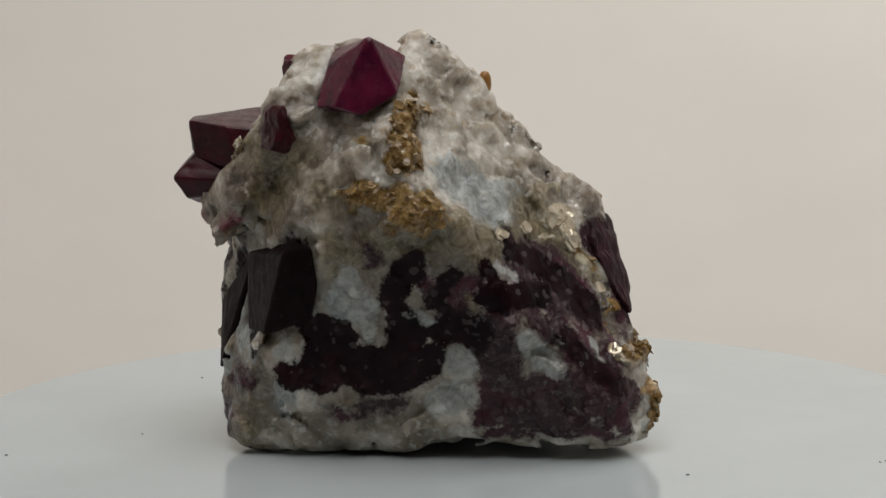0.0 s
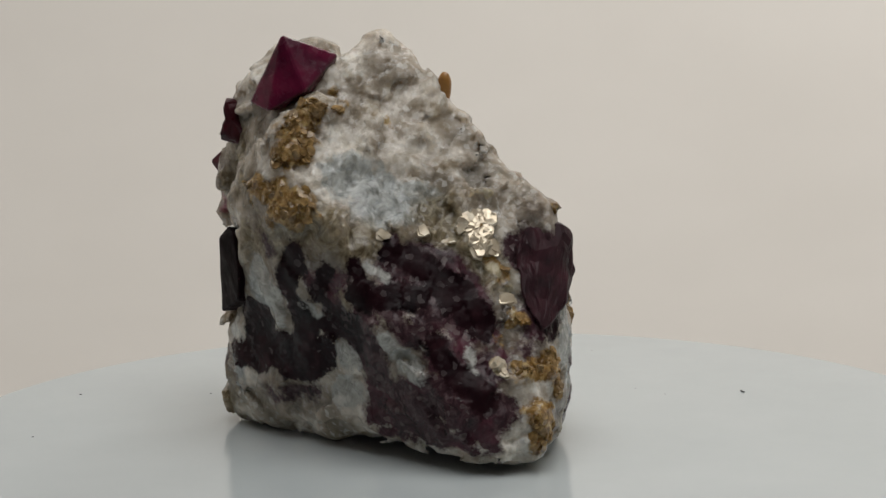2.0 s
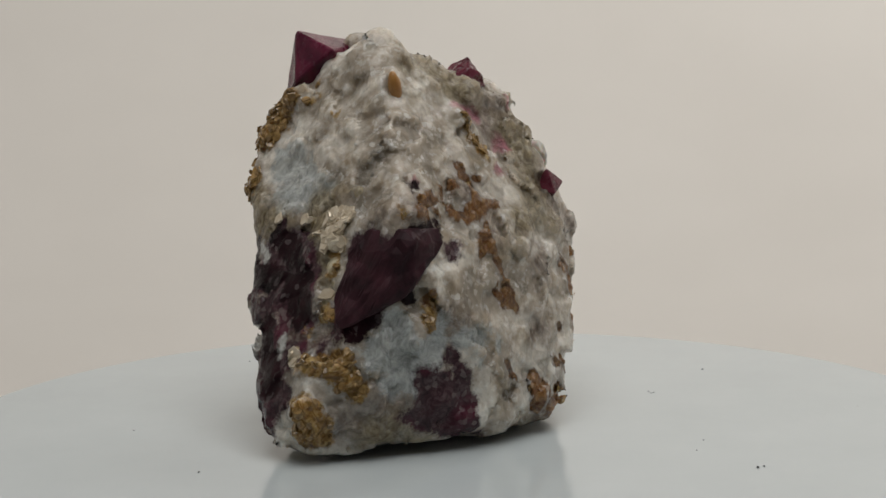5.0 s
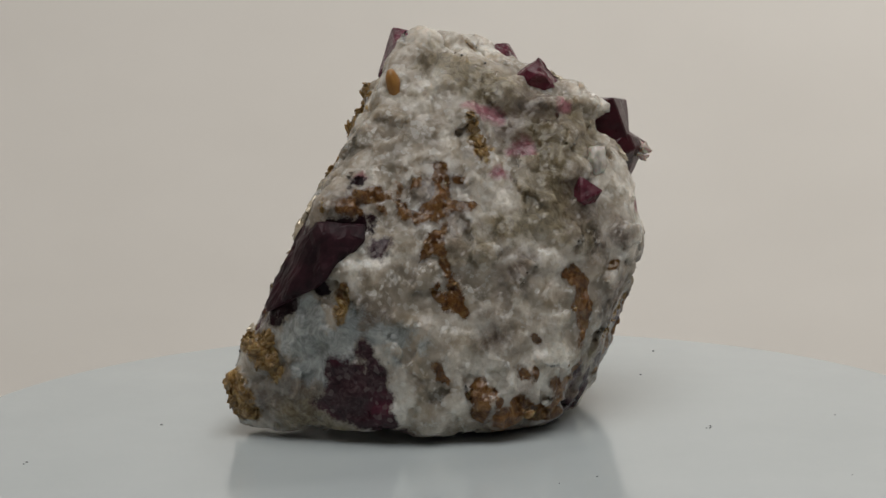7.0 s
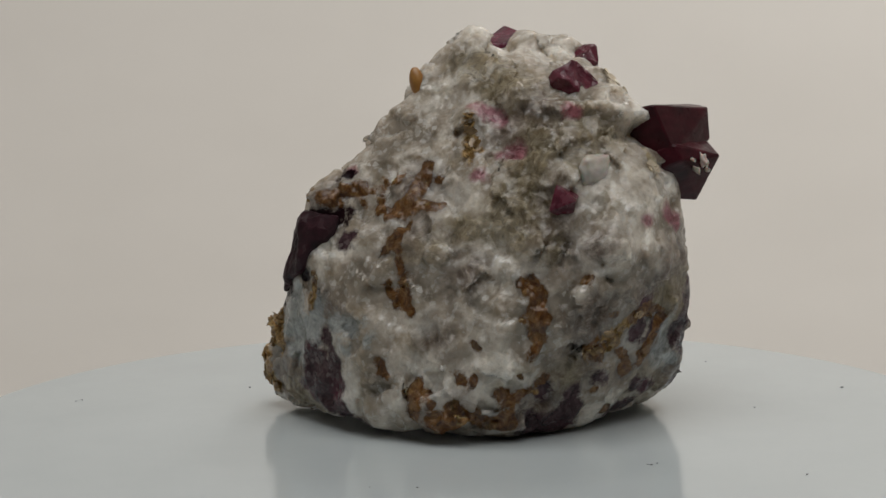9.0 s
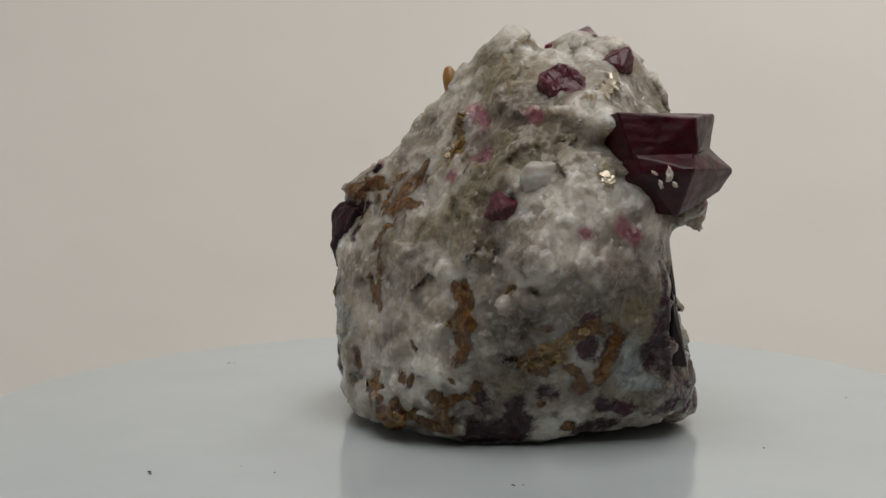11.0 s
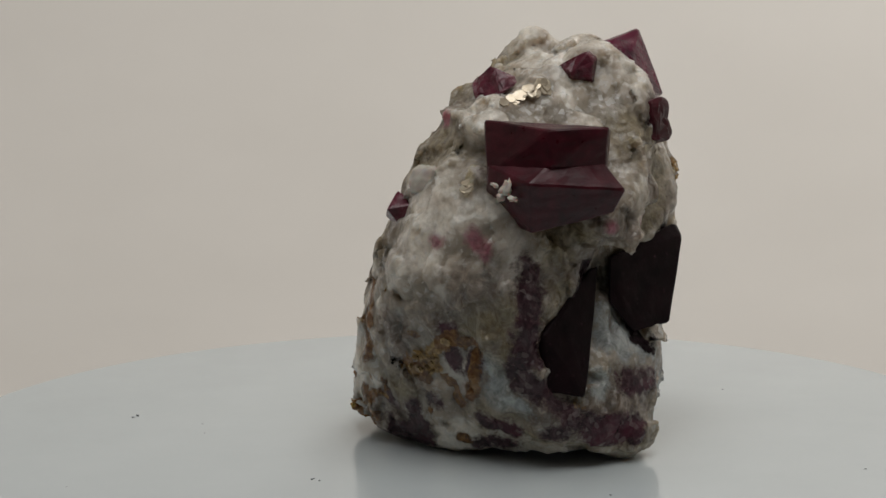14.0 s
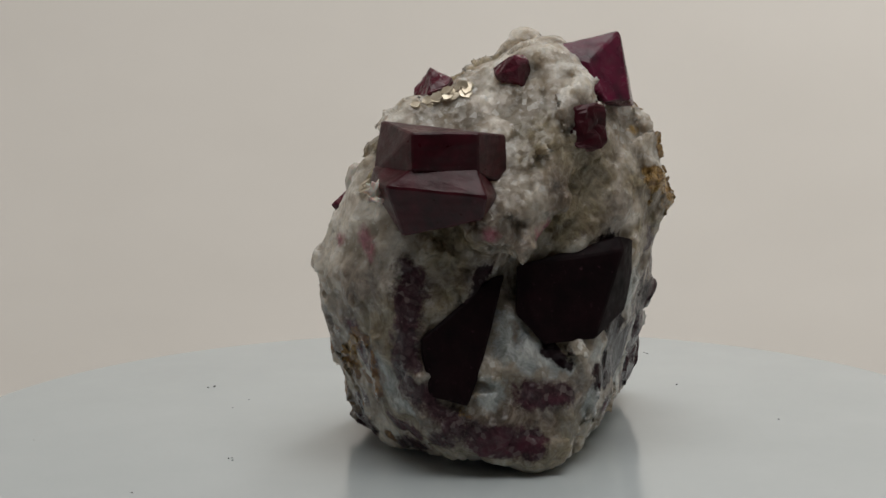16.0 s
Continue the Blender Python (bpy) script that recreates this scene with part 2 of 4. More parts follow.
# rounded quartz knobs on it (x, y, z, radius in mm)
LUMPS = []
LUMPS += [
    (-3.9, -9.1, 42.2, 3.2), (-2.3, -8.4, 41.0, 2.6), (14.1, -4.4, 25.7, 2.6), (1.5, -7.2, 34.1, 2.4), (-16.5, 10.0, 22.0, 2.2), (12.6, 1.2, 16.3, 1.3), (-5.7, 11.5, 15.0, 1.5),
    (19.3, -13.8, 5.3, 2.0), (15.4, -17.0, 8.8, 2.0), (-25.1, 1.2, 14.3, 2.4), (-26.8, -6.5, 27.0, 2.4), (-11.5, -19.7, 28.6, 2.4), (-3.4, -21.9, 26.9, 2.2), (13.8, -4.5, 25.7, 2.2),
    (-9.5, 1.9, 37.1, 2.2), (-20.8, 6.8, 19.7, 2.2), (-14.0, -11.2, 41.4, 2.6), (-18.7, -9.3, 38.8, 2.4), (-3.9, -9.7, 43.1, 2.4), (-3.1, -8.8, 42.6, 2.6), (-17.7, -17.5, 20.9, 1.8),
]
LUMPS += [
    (-11.1, -11.8, 42.5, 2.4), (3.6, 8.6, 3.9, 1.6), (-0.4, 11.0, 5.1, 1.5), (-5.2, 11.5, 13.7, 1.5), (-6.8, 9.9, 20.9, 1.8), (-9.4, 7.8, 26.1, 1.6), (9.1, 5.3, 3.7, 1.5),
    (-20.6, 7.4, 23.2, 1.6), (-5.6, -18.8, 37.7, 2.0), (-6.6, -20.6, 35.7, 2.0), (-6.0, -21.7, 33.9, 2.0), (-8.1, -22.0, 28.9, 2.2), (-4.6, -22.8, 28.8, 2.0), (19.9, -13.9, 5.4, 2.4),
    (19.8, -11.3, 9.5, 1.8), (-20.5, 7.9, 21.5, 2.6), (-16.0, 10.2, 22.4, 2.4), (-3.3, -0.7, 34.8, 2.4), (-12.1, 5.8, 32.6, 2.2), (-22.2, -10.9, 36.0, 2.6), (-22.7, -11.1, 32.0, 2.4),
]
LUMPS += [
    (-16.7, 10.7, 20.7, 2.0), (-8.0, 9.6, 22.3, 2.4), (2.1, 5.8, 20.1, 2.6), (-2.4, -9.1, 41.6, 3.4), (-10.9, 3.8, 35.4, 2.6),
]


def facets_distance(points, centre, facets):
    az, el, dist = np.radians([f[0] for f in facets]), np.radians([f[1] for f in facets]), np.array([f[2] for f in facets])
    n = np.stack([np.cos(el) * np.cos(az), np.cos(el) * np.sin(az), np.sin(el)])
    s = (points - np.array(centre, float)) @ n - dist
    top = s.max(1)
    return top + 1.1 * np.log(np.exp((s - top[:, None]) / 1.1).sum(1))


# where the rock stands on the plate (x, y, reach in mm); between these its underside is hollow
FEET = ((-23, -13, 5), (-16, -17, 5), (-9, -17, 4), (20, -13, 5), (8, 7, 5), (-4, 8, 5), (-12, 6, 4))


def underside(points):
    gap = np.full(len(points), 1.3)
    for x, y, reach in FEET:
        far = np.sqrt((points[:, 0] - x) ** 2 + (points[:, 1] - y) ** 2) / reach
        gap = np.minimum(gap, 1.3 * np.clip(far - 0.6, 0, 1))
    return 0.05 + gap


def rock_distance(points):
    a = facets_distance(points, BODY_CENTRE, BODY_FACETS)
    b = facets_distance(points, NOSE_CENTRE, NOSE_FACETS)
    h = np.clip(0.5 + 0.25 * (b - a), 0, 1)
    d = b + (a - b) * h - 2 * h * (1 - h)
    for x, y, z, r in LUMPS:
        ball = np.sqrt(((points - np.array((x, y, z))) ** 2).sum(1)) - r
        h = np.clip(0.5 + (ball - d) / 3.0, 0, 1)
        d = ball + (d - ball) * h - 1.5 * h * (1 - h)
    under_crystals = -0.8 * points[:, 0] + 0.6 * points[:, 2] - 39.4
    return np.maximum(np.maximum(d, under_crystals), underside(points) - points[:, 2])


def lattice(seed, cells):
    """A random number for each whole-numbered cell."""
    x, y, z = cells[..., 0], cells[..., 1], cells[..., 2]
    h = (x * 374761393 + y * 668265263 + z * 2147483647 + seed * 1274126177) & 0xFFFFFFFF
    h = ((h ^ (h >> 13)) * 1274126177) & 0xFFFFFFFF
    h = ((h ^ (h >> 16)) * 2246822519) & 0xFFFFFFFF
    return ((h ^ (h >> 15)) & 0xFFFFFF) / 0xFFFFFF


def smooth_noise(p, size, seed):
    q = p / size
    c = np.floor(q).astype(np.int64)
    f = q - c
    f = f * f * (3 - 2 * f)
    out = 0.0
    for dx in (0, 1):
        for dy in (0, 1):
            for dz in (0, 1):
                w = np.abs(1 - dx - f[:, 0]) * np.abs(1 - dy - f[:, 1]) * np.abs(1 - dz - f[:, 2])
                out = out + w * lattice(seed, c + np.array((dx, dy, dz)))
    return out * 2 - 1


def fractal(p, size, seed, octaves=3):
    return sum(smooth_noise(p, size / 2 ** k, seed + k) / 2 ** k for k in range(octaves))


def grains(p, size, seed):
    """Broken crystal grains: each cell of the rock ends in a small tilted plane."""
    q = p / size
    c = np.floor(q).astype(np.int64)
    best = np.full(len(p), 9.0)
    out = np.zeros(len(p))
    for dx in (-1, 0, 1):
        for dy in (-1, 0, 1):
            for dz in (-1, 0, 1):
                cell = c + np.array((dx, dy, dz))
                at = cell + np.stack([lattice(seed + k, cell) for k in range(3)], 1)
                way = q - at
                d = (way ** 2).sum(1)
                tilt = np.stack([lattice(seed + 3 + k, cell) - 0.5 for k in range(3)], 1)
                v = (tilt * way).sum(1) * 1.6 + (lattice(seed + 7, cell) - 0.5)
                near = d < best
                best, out = np.where(near, d, best), np.where(near, v, out)
    return out, np.sqrt(best)


def surface_nets(field, origin, step):
    """Quads along the zero level of a sampled field."""
    inside = field < 0
    acc = np.zeros([n - 1 for n in field.shape] + [3])
    cnt = np.zeros([n - 1 for n in field.shape])
    shape = np.array(field.shape)
    corners = [(i, j, k) for i in (0, 1) for j in (0, 1) for k in (0, 1)]

    def at(a, c):
        return a[c[0]:shape[0] - 1 + c[0], c[1]:shape[1] - 1 + c[1], c[2]:shape[2] - 1 + c[2]]

    for c0 in corners:
        for ax in range(3):
            if c0[ax]:
                continue
            c1 = tuple(1 if k == ax else c0[k] for k in range(3))
            v0, v1 = at(field, c0), at(field, c1)
            idx = np.nonzero((v0 < 0) != (v1 < 0))
            f0, f1 = v0[idx], v1[idx]
            s = f0 / (f0 - f1)
            pos = np.repeat(np.array([c0], float), len(s), 0)
            pos[:, ax] = s
            acc[idx] += pos
            cnt[idx] += 1
    cells = np.nonzero(cnt)
    number = np.full(cnt.shape, -1)
    number[cells] = np.arange(len(cells[0]))
    verts = (np.stack(cells, 1) + acc[cells] / cnt[cells][:, None]) * step + origin
    quads = []
    for ax in range(3):
        lo = [slice(1, n - 1) for n in shape]
        lo[ax] = slice(0, shape[ax] - 1)
        hi = list(lo)
        hi[ax] = slice(1, shape[ax])
        a, b = inside[tuple(lo)], inside[tuple(hi)]
        idx = np.stack(np.nonzero(a != b), 1)
        flip = a[tuple(idx.T)]
        for k in range(3):
            if k != ax:
                idx[:, k] += 1
        u, v = [k for k in range(3) if k != ax]
        ring = []
        for du, dv in ((-1, -1), (0, -1), (0, 0), (-1, 0)):
            c = idx.copy()
            c[:, u] += du
            c[:, v] += dv
            ring.append(number[tuple(c.T)])
        q = np.stack(ring, 1)
        if ax == 1:
            flip = ~flip
        q[~flip] = q[~flip][:, ::-1]
        quads.append(q)
    return verts, np.concatenate(quads)


def upsample(a, axis):
    """Twice the samples along one axis, in straight steps."""
    a = np.moveaxis(a, axis, 0)
    out = np.empty((a.shape[0] * 2 - 1,) + a.shape[1:])
    out[::2] = a
    out[1::2] = (a[:-1] + a[1:]) / 2
    return np.moveaxis(out, 0, axis)


# mineral masses in the rock: chains of balls (x, y, z, radius in mm), joined end to end, that each mineral fills with a
# ragged edge; the brown veil masses hold staining and painted shade
MASSES = []


def mass(kind, *chains):
    MASSES.append((kind, chains))


mass("dark",  # front
     [(-18.1, -19.7, 23, 2.2), (-18.1, -19.2, 17.4, 2.6)],
     [(-19.7, -17.7, 22.8, 1.1), (-19.6, -18.2, 15.7, 1.1)],
     [(-16.2, -19.4, 15.3, 1.3), (-13.2, -19.7, 13.7, 2.3), (-14.5, -18.8, 11.1, 2.3), (-9.6, -19.5, 10.9, 2.4), (-5.9, -19.9, 10.6, 2.4), (-2.5, -20.6, 11.9, 1.6)],
     [(-5.2, -20.9, 14.1, 2.2), (-6.1, -21.5, 16.7, 1.6)],
     [(-6.9, -21.7, 18, 1.2), (-5, -22.8, 21.5, 1.6), (-4.1, -23.4, 23.3, 1.1)],
     [(-18.6, -17.6, 9.5, 1.2), (-12.7, -18.7, 9.5, 1.4), (-7.2, -19.2, 8.6, 1.2)],
     [(-23.8, -7.9, 21.1, 0.7), (-25, -6.1, 18.3, 0.5)])
mass("dark",  # front
     [(5.5, -20.2, 23.1, 0.7), (8.9, -17.5, 21.7, 1.6), (12.6, -16.2, 18, 2), (15.1, -15.6, 15.4, 1.2)],
     [(3.9, -23, 18.9, 1.6), (9.4, -19.5, 18.5, 1.2)],
     [(12.1, -20, 14, 1), (14.2, -19.9, 11.2, 1.3), (17.3, -18.9, 8.5, 1.5)],
     [(-1.5, -22.1, 16.7, 1.1), (1.4, -22.1, 15.5, 1.4), (2.6, -21.5, 12.9, 0.8)],
     [(-1.6, -21.4, 14.3, 1.2), (2.6, -22, 15, 1.6)],
     [(-2.6, -22.3, 18, 1), (-0.3, -23.4, 21.7, 0.7)],
     [(3.3, -22.7, 22.2, 0.6), (4.5, -22.8, 19.8, 0.8)])
mass("purple",  # front
     [(4.7, -22.6, 16.7, 1.9), (4.4, -21.3, 11.6, 2.1), (4.7, -20.3, 7.7, 2.3)],
     [(7.4, -20.6, 7.7, 2.3), (12.9, -21, 8.4, 2.6), (17.9, -19.4, 6.1, 1.5)],
     [(16, -19.3, 9.8, 2.1), (17.6, -14.9, 12.7, 0.9)],
     [(3.2, -19.4, 5.4, 1.4), (8.7, -19.7, 4.3, 1.4), (15.4, -20.1, 4, 1.1)],
     [(-2.4, -22.7, 19.6, 1.2), (2.7, -23.2, 20.5, 0.8)],
     [(18, -8.3, 19.9, 0.8), (18.6, -12, 14.7, 0.8)],
     [(-8.6, -22.6, 23, 0.8), (-9.2, -22.8, 24.2, 0.6)],
     [(3.2, -18.6, 2.9, 0.7), (8.7, -19.4, 3.3, 0.7), (15.4, -19.8, 3.1, 0.6), (18.5, -19, 2.7, 0.6)],
     [(-3.9, -22.8, 20.5, 0.7)])
mass("purple",  # front
     [(-6.6, -18.6, 6.3, 0.5), (-12.8, -17.7, 5.8, 0.4)])
mass("pink",  # front
     [(5.6, -19.1, 3.6, 0.4), (11.7, -19.8, 3.8, 0.5)],
     [(14.8, -20, 3.5, 1.1)],
     [(-24.4, -12.3, 25.9, 0.9)])
mass("pale",  # front
     [(-11.4, -21.5, 20.4, 1.6), (-10, -21.1, 17.6, 1.9), (-9.3, -20.5, 14.7, 0.7)],
     [(0.5, -20.8, 11.3, 1.7)],
     [(-0.5, -19.7, 7.7, 2), (-2.3, -19.1, 6.3, 1.4)],
     [(7.7, -22.1, 14.2, 1.1), (9.2, -21.7, 11.6, 1.3), (10.7, -21.5, 10.5, 0.9)],
     [(-4.9, -21.6, 16.7, 0.5), (-2.8, -21.7, 16, 0.5)],
     [(-19.4, -17.9, 12.2, 1.2), (-18.4, -18.5, 13.6, 1)],
     [(-21.6, -13.1, 22.4, 0.3), (-21.2, -16.2, 17.3, 0.3)],
     [(14.6, -17.8, 13.3, 0.5), (15.8, -18.4, 11.2, 0.4)],
     [(6.3, -21, 20.7, 0.4), (4.5, -21.9, 22.1, 0.4)])
mass("blue",  # front
     [(-23.3, -10.6, 18.3, 0.8), (-23.6, -11.2, 14.9, 1.3), (-23, -14.1, 11.6, 1.3)],
     [(4.7, -16.6, 28.4, 2.2), (-0.1, -19.6, 31.6, 2.2)],
     [(-5.2, -21.6, 16.7, 0.6), (-2.5, -21.7, 15.8, 0.6)],
     [(-12.4, -20.5, 16.6, 1.3), (-12.4, -21.1, 19.2, 1.1)])
mass("olive",  # front
     [(-0.2, -23.6, 25.7, 1.8), (-6.2, -23.6, 25.2, 1.5), (-9.8, -22.5, 23.6, 1.3)],
     [(8.5, -13.9, 26.5, 2.2), (11.6, -12.6, 23.8, 1.8), (14.1, -12.4, 20.6, 1.4)],
     [(0.9, -23, 19.3, 1.1)],
     [(-12.2, -22.1, 24.2, 1.3)],
     [(-22.3, -14.1, 33.8, 0.7), (-17.1, -17.6, 33.4, 1.1)],
     [(-23.9, -13.9, 1.6, 0.6), (-23, -15, 4.4, 0.6)])
mass("mica",  # front
     [(-5.1, -20.4, 38.9, 0.8), (-5.9, -22.4, 36.7, 0.9), (-5.1, -23.8, 33.1, 0.8)],
     [(-3.9, -16.4, 40.4, 0.5)],
     [(-11.3, -23, 29.7, 0.7), (-9, -24, 30.3, 1.2), (-6, -24.6, 29.8, 1.3), (-3.4, -24.6, 26.8, 0.9)],
     [(-6.1, -24.2, 27, 0.7)],
     [(12.3, -11.9, 23.7, 0.6), (14.5, -11.8, 20.8, 0.6)],
     [(11.4, -10.9, 26.1, 0.4), (12.9, -12.3, 22.5, 0.4)],
     [(17.2, -12.5, 16.1, 1)],
     [(20.2, -13.3, 11.1, 0.8)],
     [(21.3, -16, 6.6, 0.6)])
mass("purple",  # end
     [(7, -19.9, 21.3, 2.1), (9.6, -16.9, 21.4, 2.7), (13, -15.7, 18.1, 2.4), (11.1, -18.9, 16.8, 2.2)],
     [(7.2, -22, 17.8, 1.6), (10, -21.2, 15, 1.2)],
     [(13.1, -19.8, 12.9, 1.8), (15.9, -19.7, 9.1, 1.9), (18.6, -18.3, 7, 1.9), (18.5, -19.3, 4.3, 1.4)],
     [(-1.1, -23, 19.9, 0.9), (1.2, -21.9, 15, 0.6)],
     [(16, -8.3, 22.8, 2.1), (17.9, -5.1, 22.8, 1.6), (18.6, -5.2, 19.9, 1.5), (18.5, -9.5, 17.7, 1.9), (19.1, -11.2, 14.9, 1.4)],
     [(19, -13.1, 12.9, 1)],
     [(16.3, -0.8, 7.9, 2), (16.6, -1.7, 4.8, 2.1), (14.5, 2.4, 5.9, 1.3), (15, 1.6, 9.6, 0.6)])
mass("purple",  # end
     [(5.5, -19.2, 24.2, 0.7), (14.2, -17.6, 14.1, 1.1)],
     [(16.4, -14.6, 14.8, 0.8)])
mass("dark",  # end
     [(17.5, -3.6, 23.3, 0.7), (17.7, -3.1, 20.8, 0.7), (19, -7.1, 18.8, 1.2), (19.2, -9.9, 16, 0.7)],
     [(11.9, -16.6, 18.6, 0.9), (9.3, -18.2, 20.2, 0.7)])
mass("pink",  # end
     [(18, -5.1, 22.5, 0.5)],
     [(8.4, -21.2, 17.6, 0.6)],
     [(19.2, -11.1, 14.9, 0.6)])
mass("silver",  # end
     [(9.3, -11.3, 28.5, 0.5), (11, -9.3, 28.6, 0.7)],
     [(10.4, -12.5, 25.6, 1.1), (12, -10.1, 26.2, 1.2), (12, -12.6, 23.3, 1.2), (13.6, -10.9, 23, 0.6)],
     [(14, -12.1, 21, 0.9)],
     [(15.8, -11.8, 19.1, 0.6), (16.6, -12.5, 17.1, 0.6)],
     [(8.4, -15, 25.4, 0.4), (7.2, -16.5, 25.2, 0.3)],
     [(4.7, -19.6, 25, 0.4)],
     [(17.2, -16, 12, 0.7), (18.2, -16.1, 10.5, 0.4)],
     [(10.1, -14.1, 24.1, 0.6)])
mass("mica",  # end
     [(19.2, -14.5, 11, 0.9), (21.3, -11.5, 11, 1.1), (21.8, -11.2, 9.3, 0.7)],
     [(22.3, -14.7, 6.1, 1.5), (21.9, -14.7, 3.3, 1.1), (21.2, -12.3, 2.6, 0.8)],
     [(-4.4, -20.1, 38.7, 0.8), (-4.1, -21.5, 35.6, 1), (-3.9, -22.8, 33, 0.8)],
     [(-2.7, -24.2, 29.4, 0.8), (-1.8, -24.1, 27.6, 0.6)],
     [(-2.8, -16.7, 38.7, 0.4)],
     [(1.2, -13.5, 37, 0.3)],
     [(17.3, -14, 14.3, 0.5)])
mass("blue",  # end
     [(18.6, -4.9, 14.9, 1.6), (19.3, -6.7, 12.1, 1.6), (18, -4, 10.4, 1)],
     [(3.3, -18.3, 28.4, 2.9), (6.8, -14.3, 28.5, 1.9)])
mass("olive",  # end
     [(2.7, -22.2, 24.1, 1.3), (5.6, -19.3, 23.9, 0.9)],
     [(19, -7.3, 2.8, 1.1), (17, -2.9, 3.2, 0.9)],
     [(9.5, -15.5, 23.2, 0.6)])
mass("rust",  # end
     [(6.2, 0.5, 29.5, 0.4), (15.1, -2.3, 27.3, 0.6), (5.1, 3.9, 25.8, 0.5)],
     [(16.7, -1.3, 17.7, 0.6)])
mass("dark",  # back
     [(16.9, -2.9, 23.8, 1.4), (14.8, -1.3, 24.7, 1.4), (13.1, -0.7, 25.3, 0.8)],
     [(18.6, -5.2, 20.1, 1.7), (19.5, -7.7, 16.6, 1.4), (20.1, -9.3, 14.2, 1.1)],
     [(17.9, -3.3, 18.3, 0.9)],
     [(12.2, -3.4, 29.5, 0.6)])
mass("purple",  # back
     [(15.9, -0.1, 7.8, 1.7), (15.5, 0.4, 4.2, 2.2), (14, 2.6, 2.3, 1.5)],
     [(11.6, 3.6, 0.9, 0.6)],
     [(16.9, -1.9, 9.3, 0.6)],
     [(15.3, 1.2, 10.9, 0.9)],
     [(-20.7, 8.6, 15.3, 0.7), (-20.3, 7.1, 11, 1)],
     [(-11.4, 8.4, 1.9, 1.6), (-7, 9.7, 1.4, 1.3)],
     [(-8.6, 11.2, 5.6, 0.9)],
     [(-15.6, 8.4, 6.9, 0.8)])
mass("blue",  # back
     [(14.3, 2.3, 12.9, 1), (11.9, 4.4, 12.9, 0.8)],
     [(18.4, -4.6, 12.3, 2.3), (17.3, -2.8, 9.2, 2.2), (15.9, 0.1, 14.7, 0.9), (18.7, -5.7, 8.3, 1)],
     [(13, 3.8, 11, 0.8)])
mass("rust",  # back
     [(8.4, -0.6, 29.2, 0.4), (8.8, 1.4, 26.1, 0.6)],
     [(3.2, 1, 31.2, 0.5), (3.8, 2.5, 28.8, 0.6), (6.3, 2.7, 26.5, 0.6)],
     [(2.1, 3.1, 29.3, 0.4)],
     [(7.9, 2.4, 25.5, 0.5), (3.9, 4.3, 26.2, 0.6), (2.1, 5.3, 26.4, 0.5)],
     [(5.7, 4.6, 24, 0.4), (7, 4.5, 22.7, 0.4), (9, 4, 21.2, 0.3)],
     [(6.9, 5.4, 20.7, 0.3), (6.5, 6.4, 18.4, 0.4), (6.6, 6.9, 16.4, 0.6), (7.3, 6.8, 15.2, 0.4)],
     [(7.5, 7, 13.7, 0.3)],
     [(9.9, 6.5, 9, 0.3), (9.8, 6.8, 7.8, 0.4), (8.8, 7.4, 7.8, 0.3)],
     [(1.6, 10.8, 11.3, 0.3)],
     [(1.1, 11.7, 8.2, 0.4)])
mass("rust",  # back
     [(6.4, 9.2, 5.9, 0.5), (5.6, 9.7, 6.3, 0.7), (6.1, 9.8, 4, 0.8)],
     [(4.1, 10.9, 3.1, 0.8), (1.5, 11.7, 3, 0.9), (2.7, 10.1, 1.3, 0.6)],
     [(-2.4, 11.3, 2.1, 0.5)],
     [(-6.1, 12.2, 18.7, 0.5), (-7.7, 12.8, 17.1, 0.5), (-8.2, 13.2, 14.8, 0.6), (-7.3, 13.3, 12.8, 0.4)],
     [(-14.3, 10.7, 10.7, 0.5)])
mass("mica",  # back
     [(16.6, -1.1, 17.2, 0.8), (16.8, -1.4, 15.7, 0.5)],
     [(21, -10.1, 11.1, 1.2), (20.5, -9.1, 8.6, 1.1), (21.6, -10.9, 8.5, 0.6)],
     [(22, -12.5, 4.2, 0.7)],
     [(16.7, -4.3, 26.9, 0.5)],
     [(-2, 1.3, 35.8, 0.3), (-1.8, 2.1, 33.6, 0.4), (-1.7, 3.3, 32, 0.6)])
mass("pink",  # back
     [(-2.4, -0.1, 37.4, 0.5), (-4.9, 2, 36, 0.9)],
     [(-6.5, 5.4, 32.9, 0.9), (-4.6, 4.8, 32.3, 0.6)],
     [(-2.4, 5.4, 29.9, 0.6)],
     [(-13.3, 5.1, 37.1, 0.8)],
     [(-21, 9.8, 24.9, 0.5)],
     [(11.8, -3.6, 30, 0.4)])
mass("olive",  # back
     [(-6.3, 0.1, 39.9, 2.3), (-3.1, -4.5, 42.5, 1.7)],
     [(-9.5, 6.8, 33.4, 2.1), (-5.5, 8.8, 27.3, 2.1), (-6, 10.8, 24.2, 1.4)],
     [(-16.9, 5.8, 34.3, 1)],
     [(17.9, -4.6, 3.7, 1), (16, -2.9, 1.1, 0.9)])
